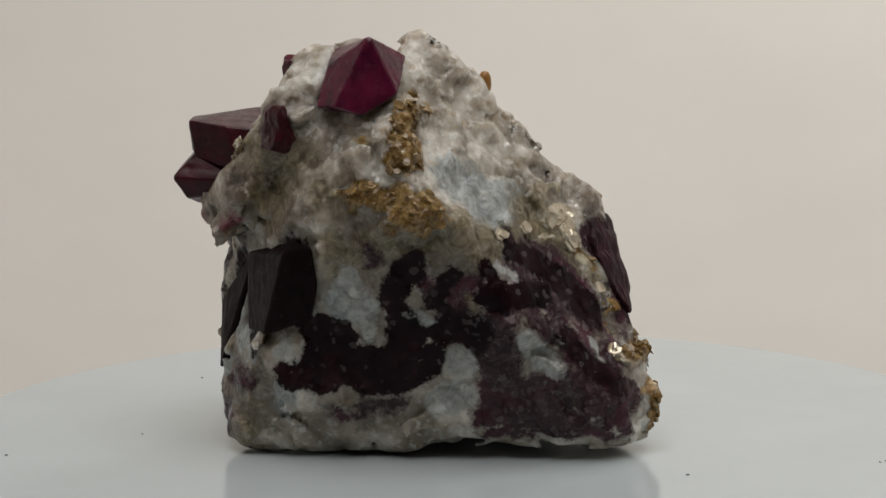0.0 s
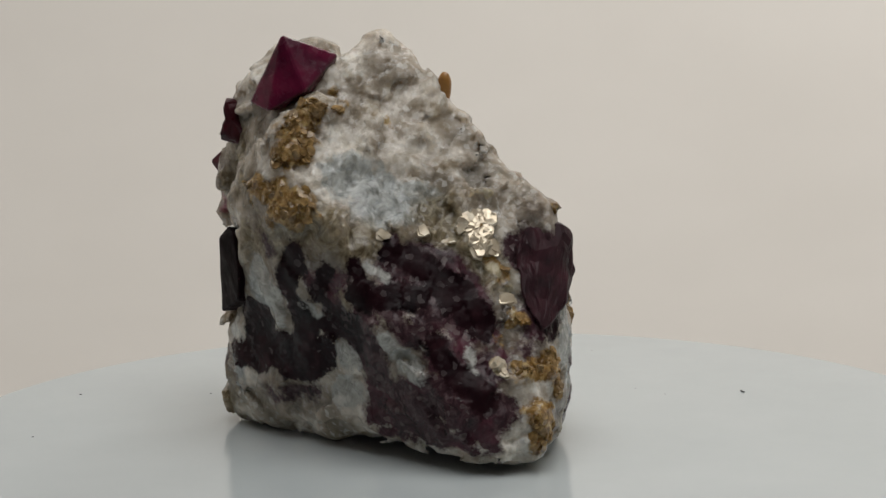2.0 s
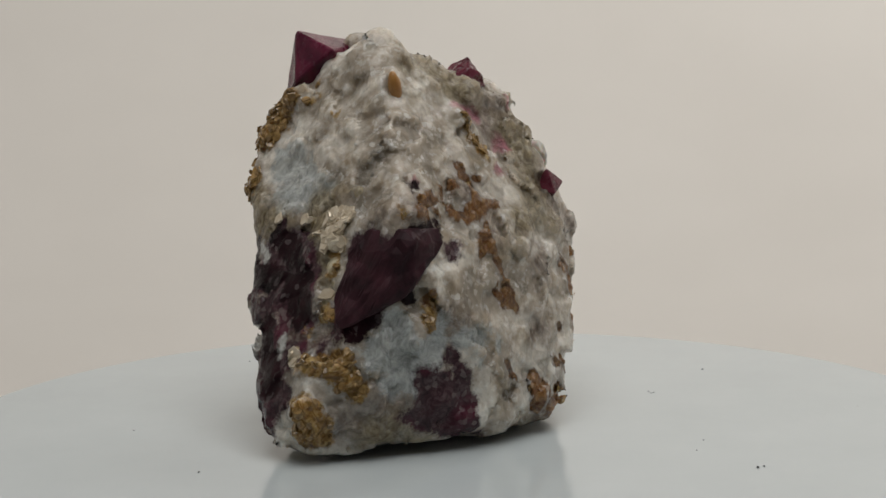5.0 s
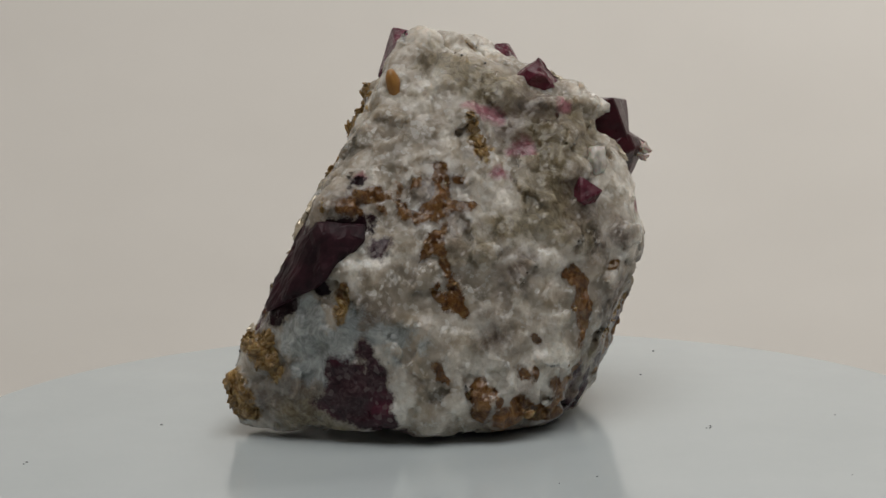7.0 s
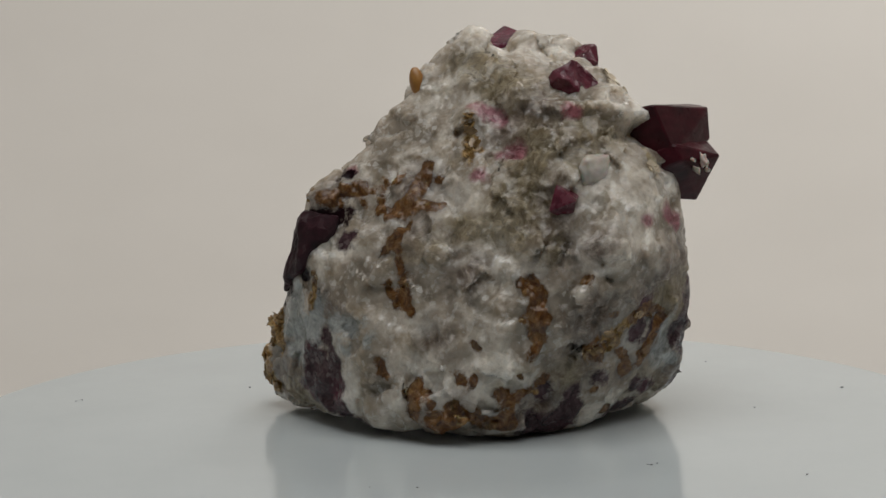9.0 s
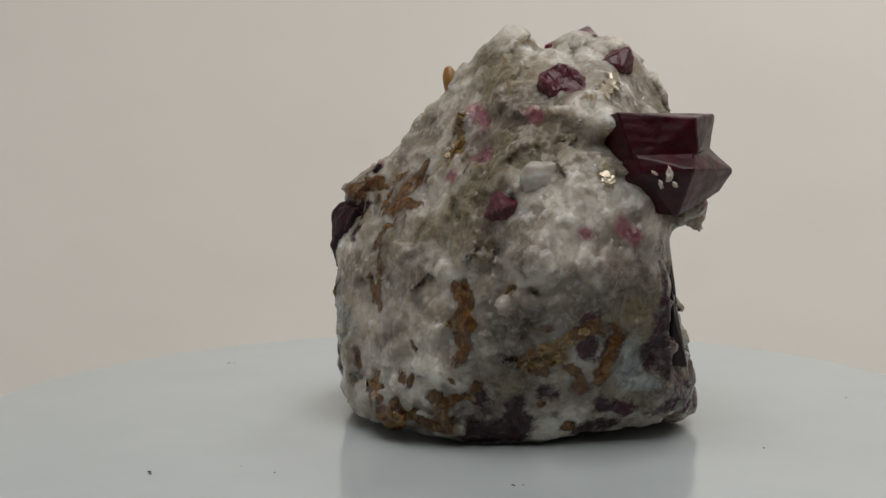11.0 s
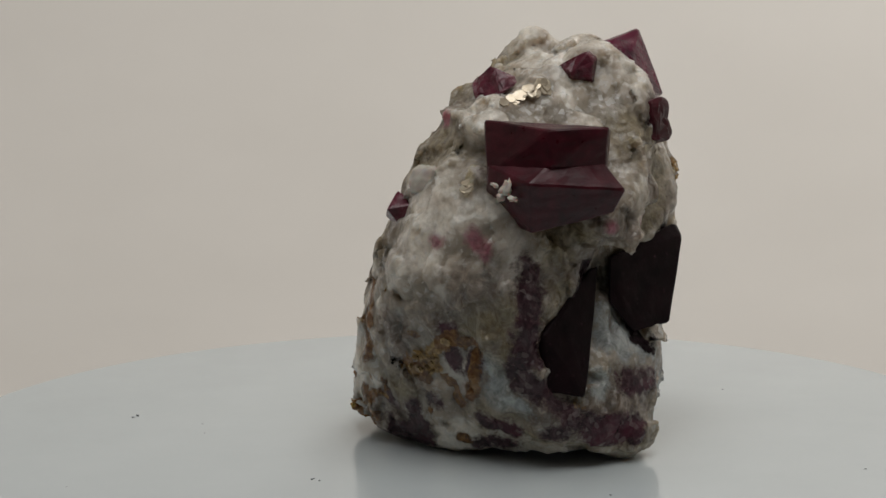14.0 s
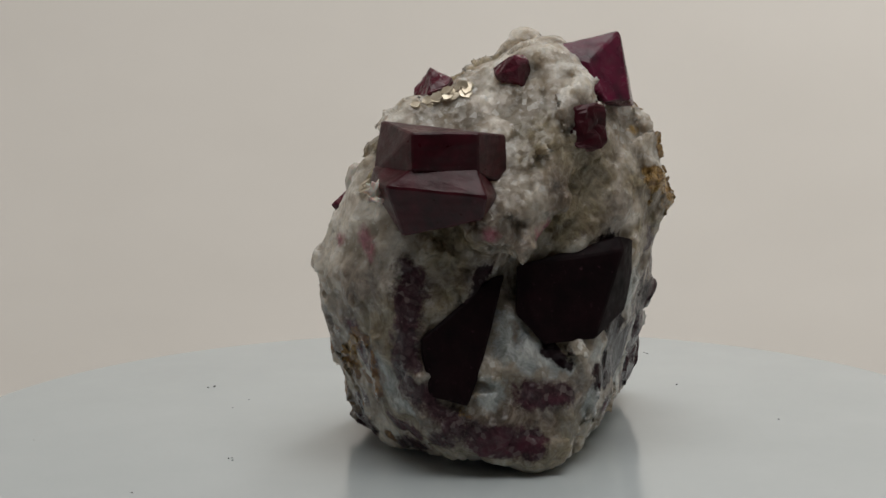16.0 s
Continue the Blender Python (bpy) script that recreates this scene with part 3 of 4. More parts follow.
mass("rust",  # back corner
     [(8.2, 5.6, 17.8, 0.5), (6.9, 6.8, 16, 0.5), (5.7, 7.8, 14.6, 0.3)],
     [(6.9, 5, 21.8, 0.3), (6.8, 4.3, 23.4, 0.4)],
     [(-7.8, 12.5, 18.6, 0.6), (-8.5, 13, 16.9, 0.4), (-7.1, 13.3, 14.3, 0.3), (-7.9, 13.1, 11.8, 0.4), (-6.8, 13.1, 10.4, 0.2)],
     [(-1, 12.1, 11.4, 0.3)],
     [(5.3, 9.7, 6.8, 0.7), (4.2, 10.8, 5, 0.4)],
     [(-0.3, 12.3, 7.7, 0.4)],
     [(1.5, 12, 4, 1), (-1.5, 11.8, 2.7, 1.2), (-4.1, 11.4, 3, 0.8)],
     [(-4.1, 12.1, 4.7, 0.6), (-7.1, 11.8, 6.1, 0.3)],
     [(-8.8, 11.8, 7.3, 0.4), (-7.7, 11.8, 6.7, 0.3)],
     [(-6, 12.7, 8, 0.3)])
mass("rust",  # back corner
     [(-16.8, 10.8, 14.8, 0.2)],
     [(-15.5, 10, 10.8, 0.6), (-15.9, 9.3, 9.4, 0.4)],
     [(-19.1, 8.9, 13.6, 0.6), (-20.9, 8, 14.2, 0.4), (-23.3, 6.3, 14.2, 0.3)],
     [(-17.9, 8, 9.4, 0.3), (-18.8, 6.5, 7.4, 0.5)],
     [(-14.9, 8, 5, 0.4)])
mass("purple",  # back corner
     [(-22.2, 6.2, 11.9, 1.2)],
     [(-27.1, 1.9, 20.5, 1), (-27.9, 1.9, 15.6, 1.2), (-26.3, 2.6, 10.6, 1.2), (-27.8, -1.7, 7.5, 0.9)],
     [(-12.2, 9.5, 5.1, 1.1), (-12.1, 8.3, 2.3, 1.4)],
     [(-20.6, 4.1, 5.1, 0.9), (-22.3, 2.1, 4.3, 0.7)],
     [(-26, -1.4, 4.7, 1.1)],
     [(-17.5, 4, 1.8, 0.6), (-20.6, 1.8, 2.4, 0.7)],
     [(12.8, 1, 22.7, 1)])
mass("olive",  # back corner
     [(-23.5, 6.5, 15.2, 0.9), (-26, 4.8, 17.1, 1.2), (-27.5, 2.5, 17.6, 0.9)],
     [(-0.6, 8, 24.6, 1.3), (-6.9, 10.1, 25.8, 1.2)],
     [(-9.6, 12.1, 22.5, 0.4)],
     [(2.9, 7.6, 22.4, 0.6)],
     [(-11.5, 10.7, 7.3, 0.7)])
mass("blue",  # back corner
     [(-24.4, 4.6, 11.9, 1.2), (-23.2, 3.7, 8, 1.1), (-25, 1.9, 7.2, 0.9)],
     [(10.3, 5.7, 11.5, 0.7)],
     [(12.6, 3.9, 13.1, 0.5)])
mass("pink",  # back corner
     [(-24.3, 6.6, 25.1, 0.8)])
mass("silver",  # top
     [(-21.3, 5.5, 32.5, 0.4), (-22.1, 6.8, 30.7, 0.7)],
     [(-19.3, -0.4, 40, 0.8), (-18.4, -4.5, 41.2, 0.6)],
     [(-19.8, 1.6, 39.2, 0.5)])
mass("olive",  # top
     [(-14.2, 5.2, 36, 0.9), (-14.3, 7.3, 33.7, 1)],
     [(-12.8, 8.7, 31.8, 0.5)])
mass("mica",  # top
     [(-17.6, 9, 11.4, 0.6), (-16, 9.6, 10.2, 0.6)],
     [(-7.9, 11.6, 6.2, 0.4)])
mass("dark",  # nose
     [(-24.3, -6.3, 21.6, 0.9), (-25.2, -5.3, 18.5, 1.2)],
     [(-22.9, -13.5, 13.9, 1.3), (-22.8, -14.4, 12.1, 0.8)])
mass("purple",  # nose
     [(-27, 1.7, 21.3, 0.9), (-26.8, 1.9, 22.4, 0.8), (-26.9, 0.4, 20.4, 0.8)],
     [(-27.6, 2.7, 15.9, 0.6), (-27.4, 2.1, 18.5, 0.5)],
     [(-25, -10.4, 8.9, 1.3), (-23.3, -14.4, 8.6, 1.3)],
     [(-27.8, -0.9, 8.1, 1.1), (-27.1, -5.8, 4.4, 1.3), (-25.3, -11.6, 4, 1.1)],
     [(-28.1, 0.5, 13, 0.8)])
mass("blue",  # nose
     [(-24.3, -8.3, 17.2, 0.8), (-25, -8.1, 13.7, 1.4), (-24.4, -10.4, 12.4, 1.4)],
     [(-26.3, -6.8, 9, 1.1)],
     [(-23.7, -8.6, 20.1, 0.4)],
     [(-17.4, -18, 9.9, 0.9), (-19.3, -16.9, 6.5, 0.9)])
mass("pink",  # nose
     [(-25, 5.8, 24.4, 0.6)],
     [(-29.3, -7.8, 26.5, 0.9)])
mass("mica",  # nose
     [(-27.6, -3.8, 7.3, 0.6)],
     [(-20.3, 8.3, 13.9, 0.4), (-14, 10.6, 10.2, 0.6)],
     [(-9.2, -21.3, 36, 0.5)],
     [(-11.2, -23, 28.2, 0.5)])
mass("rust",  # nose
     [(-23.2, 6, 13.2, 0.5), (-20.6, 5.8, 8.4, 0.6)],
     [(-16.7, 5.4, 2.5, 0.6)])
# olive here also paints in the shade on rock between the crystals
mass("olive",  # nose
     [(-23.2, -12.2, 34.7, 1.3), (-22, -11.6, 36.4, 0.8)],
     [(-18.8, -16.1, 30.9, 2.8), (-20.4, -14.3, 26.2, 2)],
     [(-25.2, -2.3, 25, 2.4)],
     [(-13.5, -22, 30.3, 1.2), (-11.2, -23, 28.2, 0.6)],
     [(-26, 3.8, 12.6, 0.8)],
     [(-26.1, -2.9, 18.6, 1.1)],
     [(-25.2, -12.1, 2.9, 0.8), (-20.8, 4.1, 5.4, 0.9)])
mass("stain_shade",  # front
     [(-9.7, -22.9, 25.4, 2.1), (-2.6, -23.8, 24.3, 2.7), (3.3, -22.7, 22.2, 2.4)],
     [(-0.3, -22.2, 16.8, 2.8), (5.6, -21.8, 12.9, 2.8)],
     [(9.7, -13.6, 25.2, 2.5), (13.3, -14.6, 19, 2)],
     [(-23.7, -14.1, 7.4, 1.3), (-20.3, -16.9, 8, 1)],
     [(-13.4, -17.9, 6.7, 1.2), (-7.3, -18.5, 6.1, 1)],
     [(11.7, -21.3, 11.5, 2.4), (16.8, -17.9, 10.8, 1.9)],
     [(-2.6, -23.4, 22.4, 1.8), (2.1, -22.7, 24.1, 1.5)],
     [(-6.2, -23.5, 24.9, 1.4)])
mass("stain_shade",  # end
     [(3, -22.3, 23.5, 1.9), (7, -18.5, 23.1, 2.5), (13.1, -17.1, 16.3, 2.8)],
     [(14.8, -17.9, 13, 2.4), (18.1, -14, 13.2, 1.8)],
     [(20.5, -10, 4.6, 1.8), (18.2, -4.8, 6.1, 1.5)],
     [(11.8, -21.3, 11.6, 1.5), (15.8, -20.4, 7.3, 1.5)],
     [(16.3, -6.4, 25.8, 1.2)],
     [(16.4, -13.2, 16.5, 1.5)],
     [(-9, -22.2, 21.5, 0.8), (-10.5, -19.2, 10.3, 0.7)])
mass("stain_shade",  # back
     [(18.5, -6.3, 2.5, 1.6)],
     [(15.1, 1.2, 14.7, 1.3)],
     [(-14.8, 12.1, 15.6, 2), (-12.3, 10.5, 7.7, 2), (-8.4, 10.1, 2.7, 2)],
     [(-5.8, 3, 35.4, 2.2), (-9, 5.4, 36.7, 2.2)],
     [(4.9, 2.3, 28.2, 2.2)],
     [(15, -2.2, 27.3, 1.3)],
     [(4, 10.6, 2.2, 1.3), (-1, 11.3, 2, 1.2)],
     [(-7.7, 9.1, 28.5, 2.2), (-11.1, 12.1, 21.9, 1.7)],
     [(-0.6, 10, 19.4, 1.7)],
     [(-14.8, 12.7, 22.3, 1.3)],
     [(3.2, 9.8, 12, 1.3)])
mass("stain_shade",  # back corner
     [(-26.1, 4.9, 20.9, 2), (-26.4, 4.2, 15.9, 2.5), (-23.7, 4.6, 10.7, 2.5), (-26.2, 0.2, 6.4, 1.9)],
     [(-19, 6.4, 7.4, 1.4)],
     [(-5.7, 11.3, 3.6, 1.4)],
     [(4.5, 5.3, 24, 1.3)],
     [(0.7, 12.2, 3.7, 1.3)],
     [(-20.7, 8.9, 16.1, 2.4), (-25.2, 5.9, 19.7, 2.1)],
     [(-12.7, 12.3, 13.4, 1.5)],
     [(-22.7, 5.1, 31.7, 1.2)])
# shade round the nose crystals, painted in along with brown staining
mass("stain_shade",  # nose
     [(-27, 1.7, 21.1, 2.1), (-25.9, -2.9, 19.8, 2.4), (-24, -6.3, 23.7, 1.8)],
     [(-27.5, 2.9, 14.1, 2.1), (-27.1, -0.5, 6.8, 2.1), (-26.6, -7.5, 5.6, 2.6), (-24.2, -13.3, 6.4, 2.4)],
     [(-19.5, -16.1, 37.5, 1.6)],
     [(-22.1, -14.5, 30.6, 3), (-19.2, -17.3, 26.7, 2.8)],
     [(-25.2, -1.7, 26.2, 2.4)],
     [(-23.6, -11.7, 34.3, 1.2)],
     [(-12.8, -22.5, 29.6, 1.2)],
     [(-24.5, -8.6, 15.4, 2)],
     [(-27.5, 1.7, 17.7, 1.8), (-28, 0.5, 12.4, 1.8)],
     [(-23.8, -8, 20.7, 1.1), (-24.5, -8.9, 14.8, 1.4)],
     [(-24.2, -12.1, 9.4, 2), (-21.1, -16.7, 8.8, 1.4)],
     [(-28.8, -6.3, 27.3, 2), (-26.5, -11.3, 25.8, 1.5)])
mass("stain_shade",  # nose
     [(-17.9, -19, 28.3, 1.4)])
mass("stain_shade",  # nose corner
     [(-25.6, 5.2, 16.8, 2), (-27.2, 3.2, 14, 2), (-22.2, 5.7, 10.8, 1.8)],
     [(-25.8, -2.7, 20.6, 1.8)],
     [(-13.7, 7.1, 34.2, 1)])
mass("rust",  # nose corner
     [(-7.7, 13.1, 15.7, 0.5), (-6.1, 13.5, 14.5, 0.4)],
     [(-3.8, 12.5, 5.8, 0.5), (-5, 12, 5.1, 0.4)],
     [(-13.5, 12.7, 18.8, 0.3)],
     [(-14.8, 10.2, 10.1, 0.6), (-14.5, 10.8, 11.4, 0.4)],
     [(-20, 8.5, 13.9, 0.4), (-21.5, 7.6, 14.4, 0.4)])
mass("hollow",  # rock worn back round the two flat black crystals
     [(-22.2, -10, 20, 2.2), (-20, -15, 19, 3), (-18.2, -18.5, 20.5, 2)], [(-22, -11.5, 15.5, 1.6), (-20.5, -15.5, 15.5, 1.2)], [(-17.8, -20.3, 23.2, 1.4), (-19.4, -18.8, 16, 1.2)],
     [(-26, -1.9, 14, 1.7), (-24.4, -5, 14.5, 1.8), (-22.5, -7, 19.5, 0.8)], [(-26.4, -2.7, 9.8, 1.3), (-25, -4.5, 13, 1.5)])

GROW = {"dark": 0.3, "purple": 0.4, "olive": 1.1, "blue": 0.3, "mica": 0.45, "rust": 0.35, "pink": 0.4, "hollow": 0.5, "stain_shade": 0.7}
LAYERS = {"stones": ("dark", "purple", "pink"), "micas": ("mica", "rust", "silver"), "veins": ("blue", "olive", "pale"), "veils": ("stain_shade",)}
SOFT = {"mica": 1.7, "rust": 1.2, "silver": 0.9, "pink": 1.4, "hollow": 4.0, "olive": 4.0, "blue": 3.0, "stain_shade": 5.0, "purple": 2.6, "dark": 2.0}


def mineral_shares(p):
    warp = p + 0.55 * np.stack([fractal(p, 2.4, 60 + 5 * k, 3) for k in range(3)], 1)
    ragged = warp + 0.5 * np.stack([fractal(p, 1.6, 160 + 5 * k, 2) for k in range(3)], 1)
    out = {}
    for kind, chains in MASSES:
        best = out.get(kind, np.full(len(p), -9.0))
        for chain in chains:
            for head, tail in zip(chain, chain[1:] if len(chain) > 1 else chain):
                a, b, ra, rb = np.array(head[:3]), np.array(tail[:3]), head[3], tail[3]
                r = max(ra, rb)
                near = np.nonzero((p[:, 2] > min(a[2], b[2]) - r - 3) & (p[:, 2] < max(a[2], b[2]) + r + 3)
                                  & (p[:, 0] > min(a[0], b[0]) - r - 3) & (p[:, 0] < max(a[0], b[0]) + r + 3))[0]
                q, way = (ragged if kind in ("mica", "olive", "stain_shade") else warp)[near] - a, b - a
                along = np.clip(q @ way / max(way @ way, 1e-6), 0, 1)
                d = GROW.get(kind, 0.0) + ra + (rb - ra) * along - np.sqrt(((q - along[:, None] * way) ** 2).sum(1))
                best[near] = np.maximum(best[near], d)
        out[kind] = best
    return {k: np.clip(0.5 + v / SOFT.get(k, 1.8), 0, 1) for k, v in out.items()}


def largest_piece(verts, quads):
    """The one connected piece with the most corners; loose crumbs are left out."""
    label = np.arange(len(verts))
    while True:
        low = label.copy()
        np.minimum.at(low, quads.ravel(), np.repeat(label[quads].min(1), 4))
        low = low[low]
        if (low == label).all():
            break
        label = low
    main = np.bincount(label).argmax()
    return verts, quads[label[quads[:, 0]] == main]


def build_rock(base):
    lo, hi, step = np.array((-36.0, -28.0, -1.2)), np.array((29.0, 20.0, 49.0)), 0.34
    axes = [np.arange(lo[k], hi[k] + 4 * step, 4 * step) for k in range(3)]
    g = np.stack(np.meshgrid(*axes, indexing="ij"), -1)
    field = rock_distance(g.reshape(-1, 3)).reshape(g.shape[:3])
    for _ in range(2):
        for k in range(3):
            field = upsample(field, k)
    band = np.nonzero(np.abs(field) < 2.2)
    p = np.stack(band, 1) * step + lo
    share = mineral_shares(p)
    flat = np.maximum(share["dark"], 0.5 * share["purple"])
    flaky = np.maximum(share["mica"], np.maximum(share["rust"], share["silver"]))
    warp = p + 0.35 * np.stack([smooth_noise(p, 1.7, 90 + k) for k in range(3)], 1)
    rough = 0.45 * fractal(p, 6.0, 10, 2) + (0.6 * (grains(warp, 4.2, 25)[1] - 0.5) + 0.65 * grains(warp, 3.0, 20)[0] + 0.12 * grains(warp, 1.2, 40)[0]) * (1 - 0.75 * flat)
    rough = rough + 0.10 * flat + 1.8 * share["hollow"] - 0.35 * flaky * (0.4 + grains(warp, 0.9, 70)[0])
    field[band] = np.maximum(field[band] + rough * np.clip(p[:, 2] / 1.5, 0.35, 1), 0.05 - p[:, 2])
    verts, quads = largest_piece(*surface_nets(field, lo, step))
    slope = np.stack(np.gradient(field), -1)
    cell = np.clip(np.rint((verts - lo) / step).astype(int), 0, np.array(field.shape) - 1)
    normal = slope[tuple(cell.T)]
    normal /= np.linalg.norm(normal, axis=1, keepdims=True) + 1e-9
    share = mineral_shares(verts)
    level = np.stack([np.full(len(verts), 0.5), share["dark"] * (share["pale"] < 0.5), share["purple"] * (share["pale"] < 0.5), flaky_of(share)], 1)
    kind = level.argmax(1)
    face_kind = np.sort(kind[quads], 1)[:, 1]
    names = (("matrix", ""), ("dark_crystal_mass", "dark brown-black glossy crystal mass"), ("purple_mineral_mass", "dull dark purple mineral mass"), ("mica_crust", "golden brown mica crust"))
    for k, (name, label) in enumerate(names):
        q = quads[face_kind == k]
        used, q = np.unique(q, return_inverse=True)
        q = q.reshape(-1, 4)
        me = bpy.data.meshes.new(name)
        me.from_pydata((verts[used] / 1000).tolist(), [], q.tolist())
        for layer, kinds in LAYERS.items():
            data = np.ones((len(used), 4), np.float32)
            for c, mineral in enumerate(kinds):
                data[:, c] = share[mineral][used]
            me.color_attributes.new(layer, "FLOAT_COLOR", "POINT").data.foreach_set("color", data.ravel())
        me.materials.append(MATRIX)
        me.shade_smooth()
        me.normals_split_custom_set_from_vertices(normal[used].tolist())
        ob = new(name, me)
        ob.parent = base
        tagged(ob, label)
    return verts, normal, share


def flaky_of(share):
    return np.maximum(share["mica"], np.maximum(share["rust"], share["silver"]))


def octahedron(half, wear, seed):
    """A crystal of eight faces with worn edges; half axes in mm."""
    bm = bmesh.new()
    for k in range(3):
        for s in (1, -1):
            bm.verts.new(tuple(s * half[k] / 1000 if i == k else 0 for i in range(3)))
    bmesh.ops.convex_hull(bm, input=bm.verts)
    bmesh.ops.subdivide_edges(bm, edges=bm.edges, cuts=9, use_grid_fill=True)
    for v in bm.verts:
        n = noise.noise(v.co * 900 + Vector((seed, 0, 0))) * 0.6 + noise.noise(v.co * 260 + Vector((0, seed, 0)))
        corner = max(abs(v.co[k]) / (half[k] / 1000) for k in range(3))
        edge = min(abs(v.co[k]) / (half[k] / 1000) for k in range(3))
        v.co *= 1 + n * wear - 0.5 * max(0, corner - 0.93) - (0.022 if edge < 0.02 else 0)
    return bm


def crystal(base, at, half, turn, material, label, wear, seed):
    ob = part("spinel_crystal", octahedron(half, wear, seed), material, base, label)
    ob.matrix_basis = pose(at[0] / 1000, at[1] / 1000, at[2] / 1000, *turn)
    return ob


def worn_hull(corners, wear, seed, cuts=7):
    """A crystal whose faces span its corners (mm), its edges slightly worn."""
    bm = bmesh.new()
    for c in corners:
        bm.verts.new(Vector(c) / 1000)
    bmesh.ops.convex_hull(bm, input=bm.verts)
    bmesh.ops.delete(bm, geom=[v for v in bm.verts if not v.link_faces], context="VERTS")
    bmesh.ops.dissolve_limit(bm, angle_limit=0.03, verts=bm.verts, edges=bm.edges)
    bmesh.ops.bevel(bm, geom=list(bm.edges), offset=0.00016, segments=1, affect="EDGES")
    bmesh.ops.triangulate(bm, faces=bm.faces)
    bmesh.ops.subdivide_edges(bm, edges=[e for e in bm.edges if e.calc_length() > 0.002], cuts=cuts, use_grid_fill=True)
    bmesh.ops.triangulate(bm, faces=bm.faces)
    for v in bm.verts:
        n = noise.noise_vector(v.co * 420 + Vector((seed, 0, 0))) + 0.5 * noise.noise_vector(v.co * 1300 + Vector((0, seed, 0)))
        v.co += n * wear / 1000
    return bm


def edge_crystal(base, corners, label, seed, material=None, wear=0.07):
    return part("spinel_crystal" if material is None else "corundum_crystal", worn_hull(corners, wear, seed), material or SPINEL_DARK, base, label)


def knot(base, at, half, material, label, seed):
    """A rough many-faced crystal grown into the rock."""
    rng = random.Random(seed)
    corners = []
    for i in range(16):
        v = Vector((rng.gauss(0, 1), rng.gauss(0, 1), rng.gauss(0, 1))).normalized() * rng.uniform(0.85, 1.12)
        corners.append([at[k] + v[k] * half[k] for k in range(3)])
    return part("crystal_knot", worn_hull(corners, 0.45, seed, 6), material, base, label)


def flake_mesh(name, material, seed):
    """A thin, uneven six-sided mica plate about 1 mm in radius, in two leaves."""
    rng = random.Random(seed)
    bm = bmesh.new()
    for leaf in range(2):
        thick, turn, long = 0.00011, rng.random(), rng.uniform(0.75, 1.4)
        at = Vector((rng.uniform(-0.3, 0.3), rng.uniform(-0.3, 0.3), 0.2 * leaf)) / 1000
        ring = [(rng.uniform(0.7, 1.05) * long * math.cos(i * math.pi / 3 + turn) / 1000, rng.uniform(0.7, 1.05) * math.sin(i * math.pi / 3 + turn) / 1000) for i in range(6)]
        top = [bm.verts.new(at + Vector((x * 0.92, y * 0.92, thick + rng.uniform(0, 0.00008)))) for x, y in ring]
        low = [bm.verts.new(at + Vector((x, y, -thick))) for x, y in ring]
        bm.faces.new(top)
        bm.faces.new(low[::-1])
        for i in range(6):
            bm.faces.new((low[i], low[(i + 1) % 6], top[(i + 1) % 6], top[i]))
    return mesh_of(name, bm, material)


def build_flakes(base, verts, normal, share):
    rng = random.Random(5)
    for kind, name, material, count, size, tilt in (("mica", "mica_flake", MICA, 230, (0.25, 0.65), 0.45), ("silver", "pale_mica_flake", MICA_PALE, 120, (0.4, 0.95), 0.08)):
        shapes = [flake_mesh(name, material, 40 + k) for k in range(8)]
        rows = np.nonzero(share[kind] > (0.62 if kind == "mica" else 0.8))[0].tolist()
        for i in rng.sample(rows, min(count, len(rows))):
            n = Vector(normal[i].tolist())
            way = (n + Vector((rng.gauss(0, tilt), rng.gauss(0, tilt), rng.gauss(0, tilt)))).normalized()
            ob = new(name, rng.choice(shapes))
            ob.parent = base
            ob.matrix_basis = (Matrix.Translation(Vector(verts[i].tolist()) / 1000) @ way.to_track_quat("Z", "Y").to_matrix().to_4x4()
                               @ Matrix.Rotation(rng.random() * 6, 4, "Z") @ Matrix.Scale(rng.uniform(*size), 4))


def ball(half, bumps, seed, cuts=4):
    bm = bmesh.new()
    bmesh.ops.create_icosphere(bm, subdivisions=cuts, radius=1)
    for v in bm.verts:
        k = 1 + bumps * noise.noise(v.co * 1.6 + Vector((seed, 0, 0))) + 0.4 * bumps * noise.noise(v.co * 5 + Vector((0, seed, 0)))
        v.co = Vector((v.co.x * half[0], v.co.y * half[1], v.co.z * half[2])) * k / 1000
    return bm


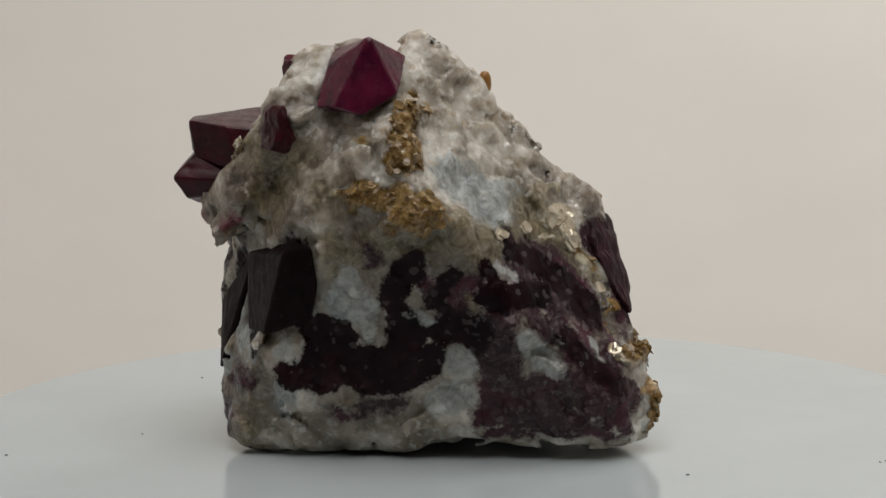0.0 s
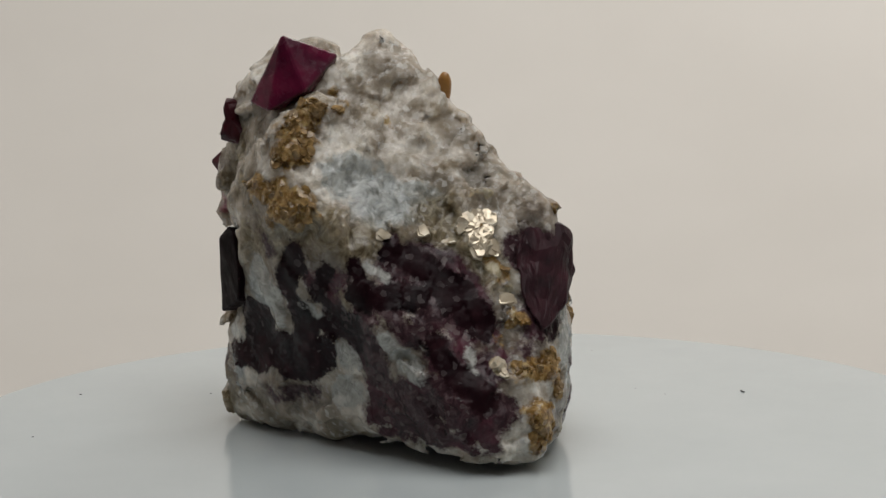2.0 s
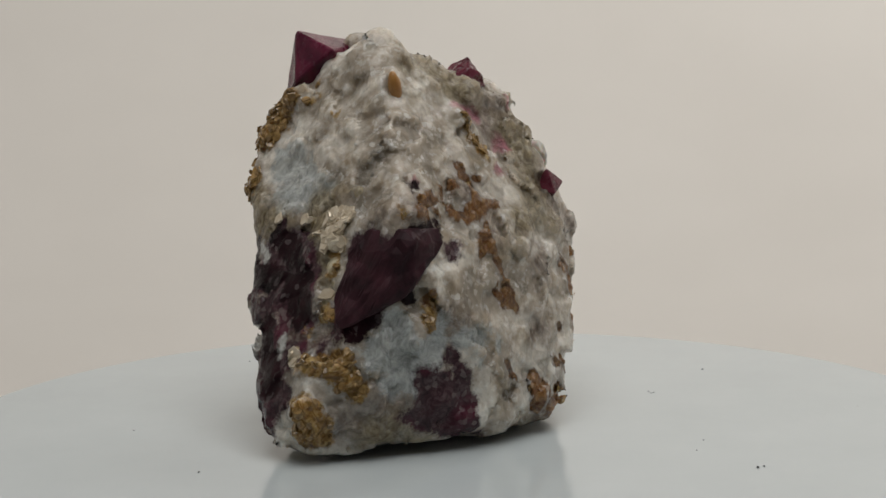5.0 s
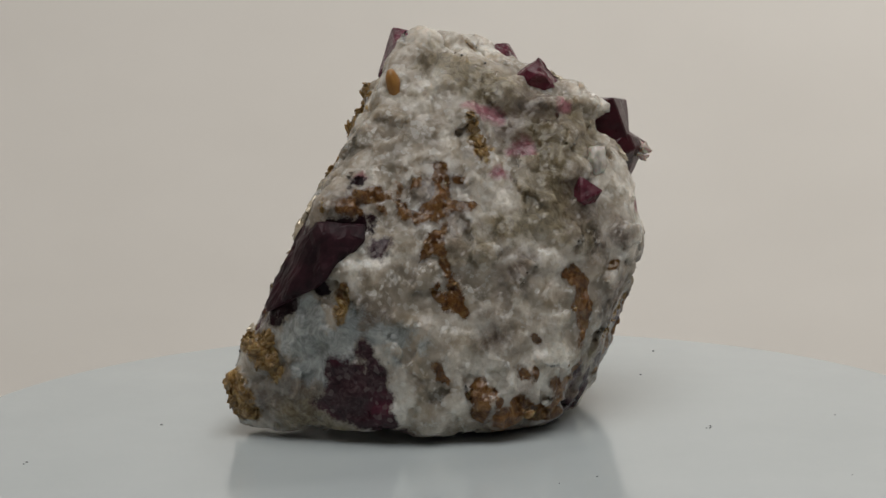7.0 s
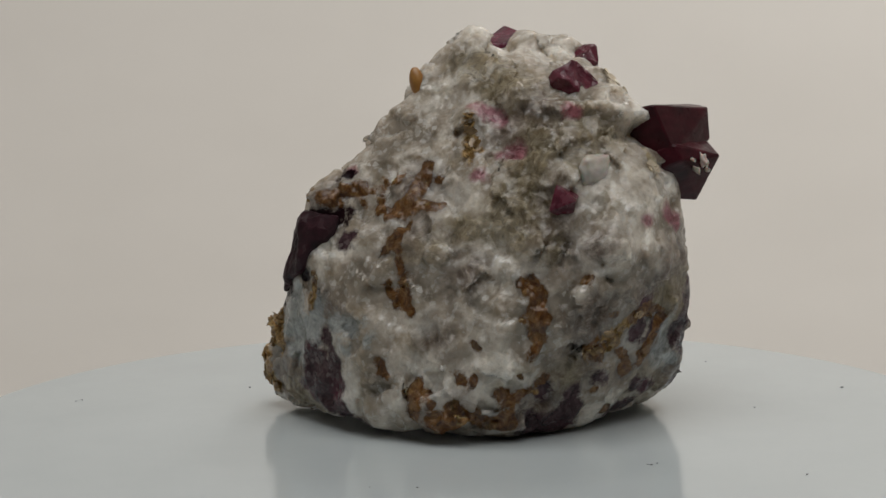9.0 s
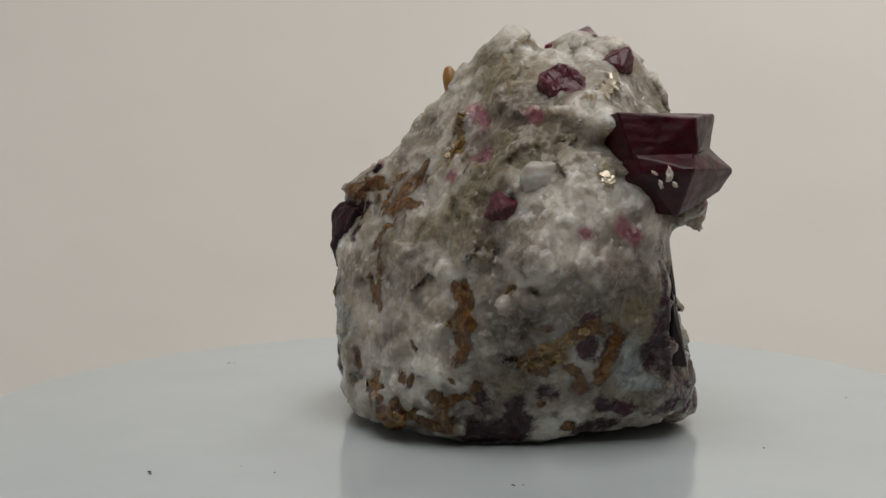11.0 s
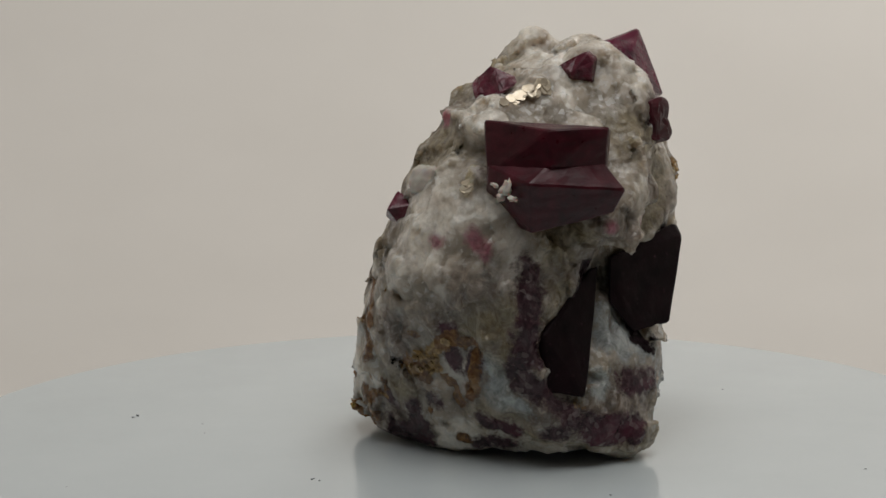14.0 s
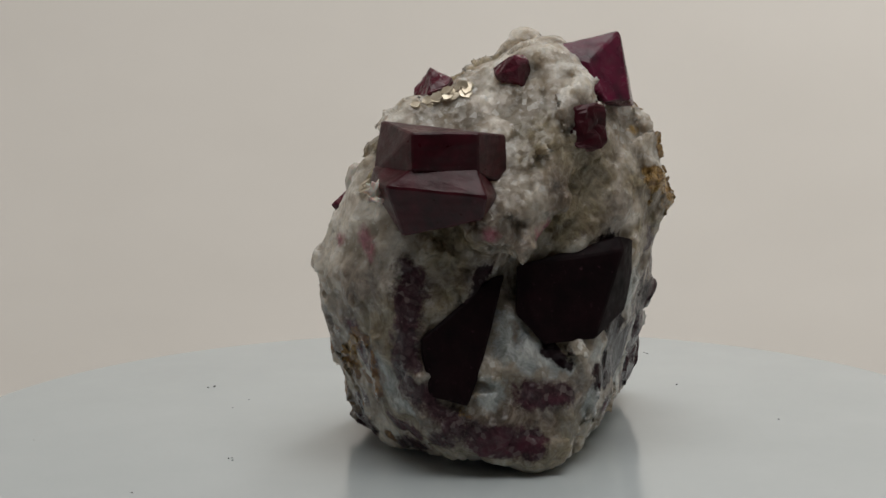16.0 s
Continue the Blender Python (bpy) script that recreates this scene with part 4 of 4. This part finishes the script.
def build_specimen():
    base = tagged(new("mineral_specimen"), "rough white quartz rock with wine-red crystals and brown mica", "mineral")
    verts, normal, share = build_rock(base)
    edge_crystal(base, ((-8.6, -19.7, 46.4), (-4.9, -14.6, 44.1), (-13.3, -11.7, 44.7), (-12.5, -21.0, 39.0), (-14.5, -18.6, 38.9), (-9.5, -21.3, 38.1), (-5.7, -19.4, 40.3), (-13.3, -16.6, 43.2),
                        (-8.0, -13.0, 39.0), (-11.0, -13.5, 38.0)), "large wine-red eight-sided spinel crystal with a sharp tip", 1, SPINEL)
    edge_crystal(base, ((-22.6, 4.8, 37.6), (-30.1, 0.4, 36.9), (-30.3, 0.4, 33.0), (-29.8, -6.3, 36.9), (-25.2, -8.6, 36.3), (-25.0, 5.4, 32.0), (-29.2, -6.2, 32.7),
                        (-15.5, 0.0, 36.0), (-16.0, -6.0, 35.0), (-17.0, 0.0, 28.0), (-24.0, -8.6, 31.0)), "dark red spinel crystal with a flat top edge", 3)
    edge_crystal(base, ((-25.8, 5.6, 31.2), (-30.9, 3.1, 31.5), (-31.7, -7.3, 30.5), (-24.4, 5.0, 33.2), (-29.0, -6.0, 33.3), (-29.7, 0.4, 33.3), (-25.0, 5.3, 33.0), (-28.4, 1.8, 26.1), (-30.2, -6.6, 28.0),
                        (-17.0, 3.0, 27.0), (-18.0, -6.0, 29.0), (-24.0, -8.0, 30.0)), "dark red spinel crystal with a sharp ridge", 2)
    edge_crystal(base, ((-23.1, -9.3, 22.3), (-23.4, -9.2, 17.4), (-23.0, -12.2, 13.9), (-20.9, -17.5, 14.2), (-18.4, -20.4, 23.4), (-17.2, -19.9, 24.8), (-15.2, -21.3, 24.2), (-14.7, -21.2, 20.4),
                        (-15.6, -20.4, 16.4), (-15.0, -13.0, 21.0), (-15.0, -14.0, 15.0)), "near-black corundum crystal with a flat broken face", 8, BLACK)
    edge_crystal(base, ((-27.4, 0.2, 15.2), (-26.3, -2.4, 17.1), (-23.4, -6.8, 21.2), (-22.8, -8.2, 21.5), (-24.7, -6.2, 15.0), (-25.3, -5.8, 11.5), (-27.3, -4.6, 8.1), (-26.8, -0.3, 9.0),
                        (-24.6, 1.4, 14.5), (-24.4, 0.8, 10.0), (-21.0, -2.0, 14.0), (-20.5, -5.5, 18.5), (-22.5, -3.0, 10.0)), "near-black corundum crystal with a flat broken face", 9, BLACK)
    edge_crystal(base, ((15.9, -7.6, 25.4), (17.6, -4.0, 25.6), (18.1, -2.8, 24.4), (18.2, -2.3, 20.1), (20.0, -7.3, 16.7), (19.8, -11.0, 14.6), (17.6, -11.5, 18.1), (15.4, -9.8, 23.2),
                        (13.5, -0.6, 25.2), (13.9, 0.4, 23.4), (18.5, -3.6, 18.0), (12.0, -5.0, 22.0), (14.0, -6.0, 17.0)), "dark purple-red corundum crystal with rough faces", 12, PLUM, 0.4)
    for k, (x, y, z, size) in enumerate(((-28.6, 4.7, 31.0, 1.0), (-27.7, 4.9, 30.0, 0.7), (-29.1, 4.2, 29.9, 0.6), (-27.2, 5.4, 31.2, 0.5))):
        chip = part("quartz_chip", ball((0.35 * size, 0.6 * size, 0.9 * size), 0.7, 11 + k, 3), QUARTZ, base, "white quartz chip on the dark crystal", True)
        chip.matrix_basis = pose(x / 1000, y / 1000, z / 1000, 30 + 40 * k, 20 * k, 20)
    knot(base, (-18.8, -16.3, 36.7), (2.7, 2.7, 3.2), SPINEL_DARK, "rough dark red crystal knot", 4)
    knot(base, (-14.0, 0.2, 40.0), (3.2, 2.6, 2.8), RUBY, "rough purple-red crystal", 5)
    knot(base, (-16.7, -8.9, 42.3), (2.5, 2.4, 2.3), RUBY, "rough purple-red crystal", 6)
    crystal(base, (-11.4, 10.3, 27.2), (2.4, 2.2, 2.3), (10, 20, 30), RUBY, "small ruby-red crystal", 0.06, 7)
    ob = part("quartz_pebble", ball((2.3, 1.0, 1.7), 0.25, 3), QUARTZ, base, "smooth clear quartz grain", True)
    ob.matrix_basis = pose(-0.0152, 0.0088, 0.0308, 15, 20, 30)
    ob = part("mica_pill", ball((0.95, 0.75, 2.0), 0.08, 8, 3), ORANGE, base, "orange-brown rounded mica grain", True)
    ob.matrix_basis = pose(0.0034, -0.0062, 0.0400, 8, 14, 0)
    build_flakes(base, verts, normal, share)
    return base


def build_dust():
    """Dark dust specks (x, y, radius in mm) that ride on the plate."""
    bm = bmesh.new()
    for i, (x, y, r) in enumerate(((19.7, 34.2, 0.20), (19.1, 34.9, 0.13), (4.9, -37.8, 0.10), (45.5, -21.3, 0.12), (24.3, -25.6, 0.14), (-18.6, 23.2, 0.13), (-33.9, 29.8, 0.12), (12.1, 27.9, 0.08), (-19.4, 22.6, 0.10), (-50.6, -12.7, 0.15), (46.2, -20.8, 0.10), (-36.8, -3.1, 0.12), (-11.5, 47.9, 0.07), (7.2, 28.8, 0.10), (-18.3, 22.9, 0.09), (-37.6, -32.4, 0.10))):
        bmesh.ops.create_icosphere(bm, subdivisions=1, radius=r / 1000, matrix=pose(x / 1000, y / 1000, r / 2200, 0, 0, 40 * i) @ Matrix.Diagonal((1.6, 1, 0.45, 1)))
    return tagged(new("dust_specks", mesh_of("dust_specks", bm, DUST)), "tiny dark dust specks lying on the white plate", "dust", kind="stuff")


build_setting()
turntable = build_turntable()
specimen = build_specimen()
dust = build_dust()


def motions():
    for thing in (turntable, specimen, dust):
        walk(thing, [(float(t), pose(0, 0, 0, 0, 0, -a)) for t, a in enumerate(TURN)])


motions()
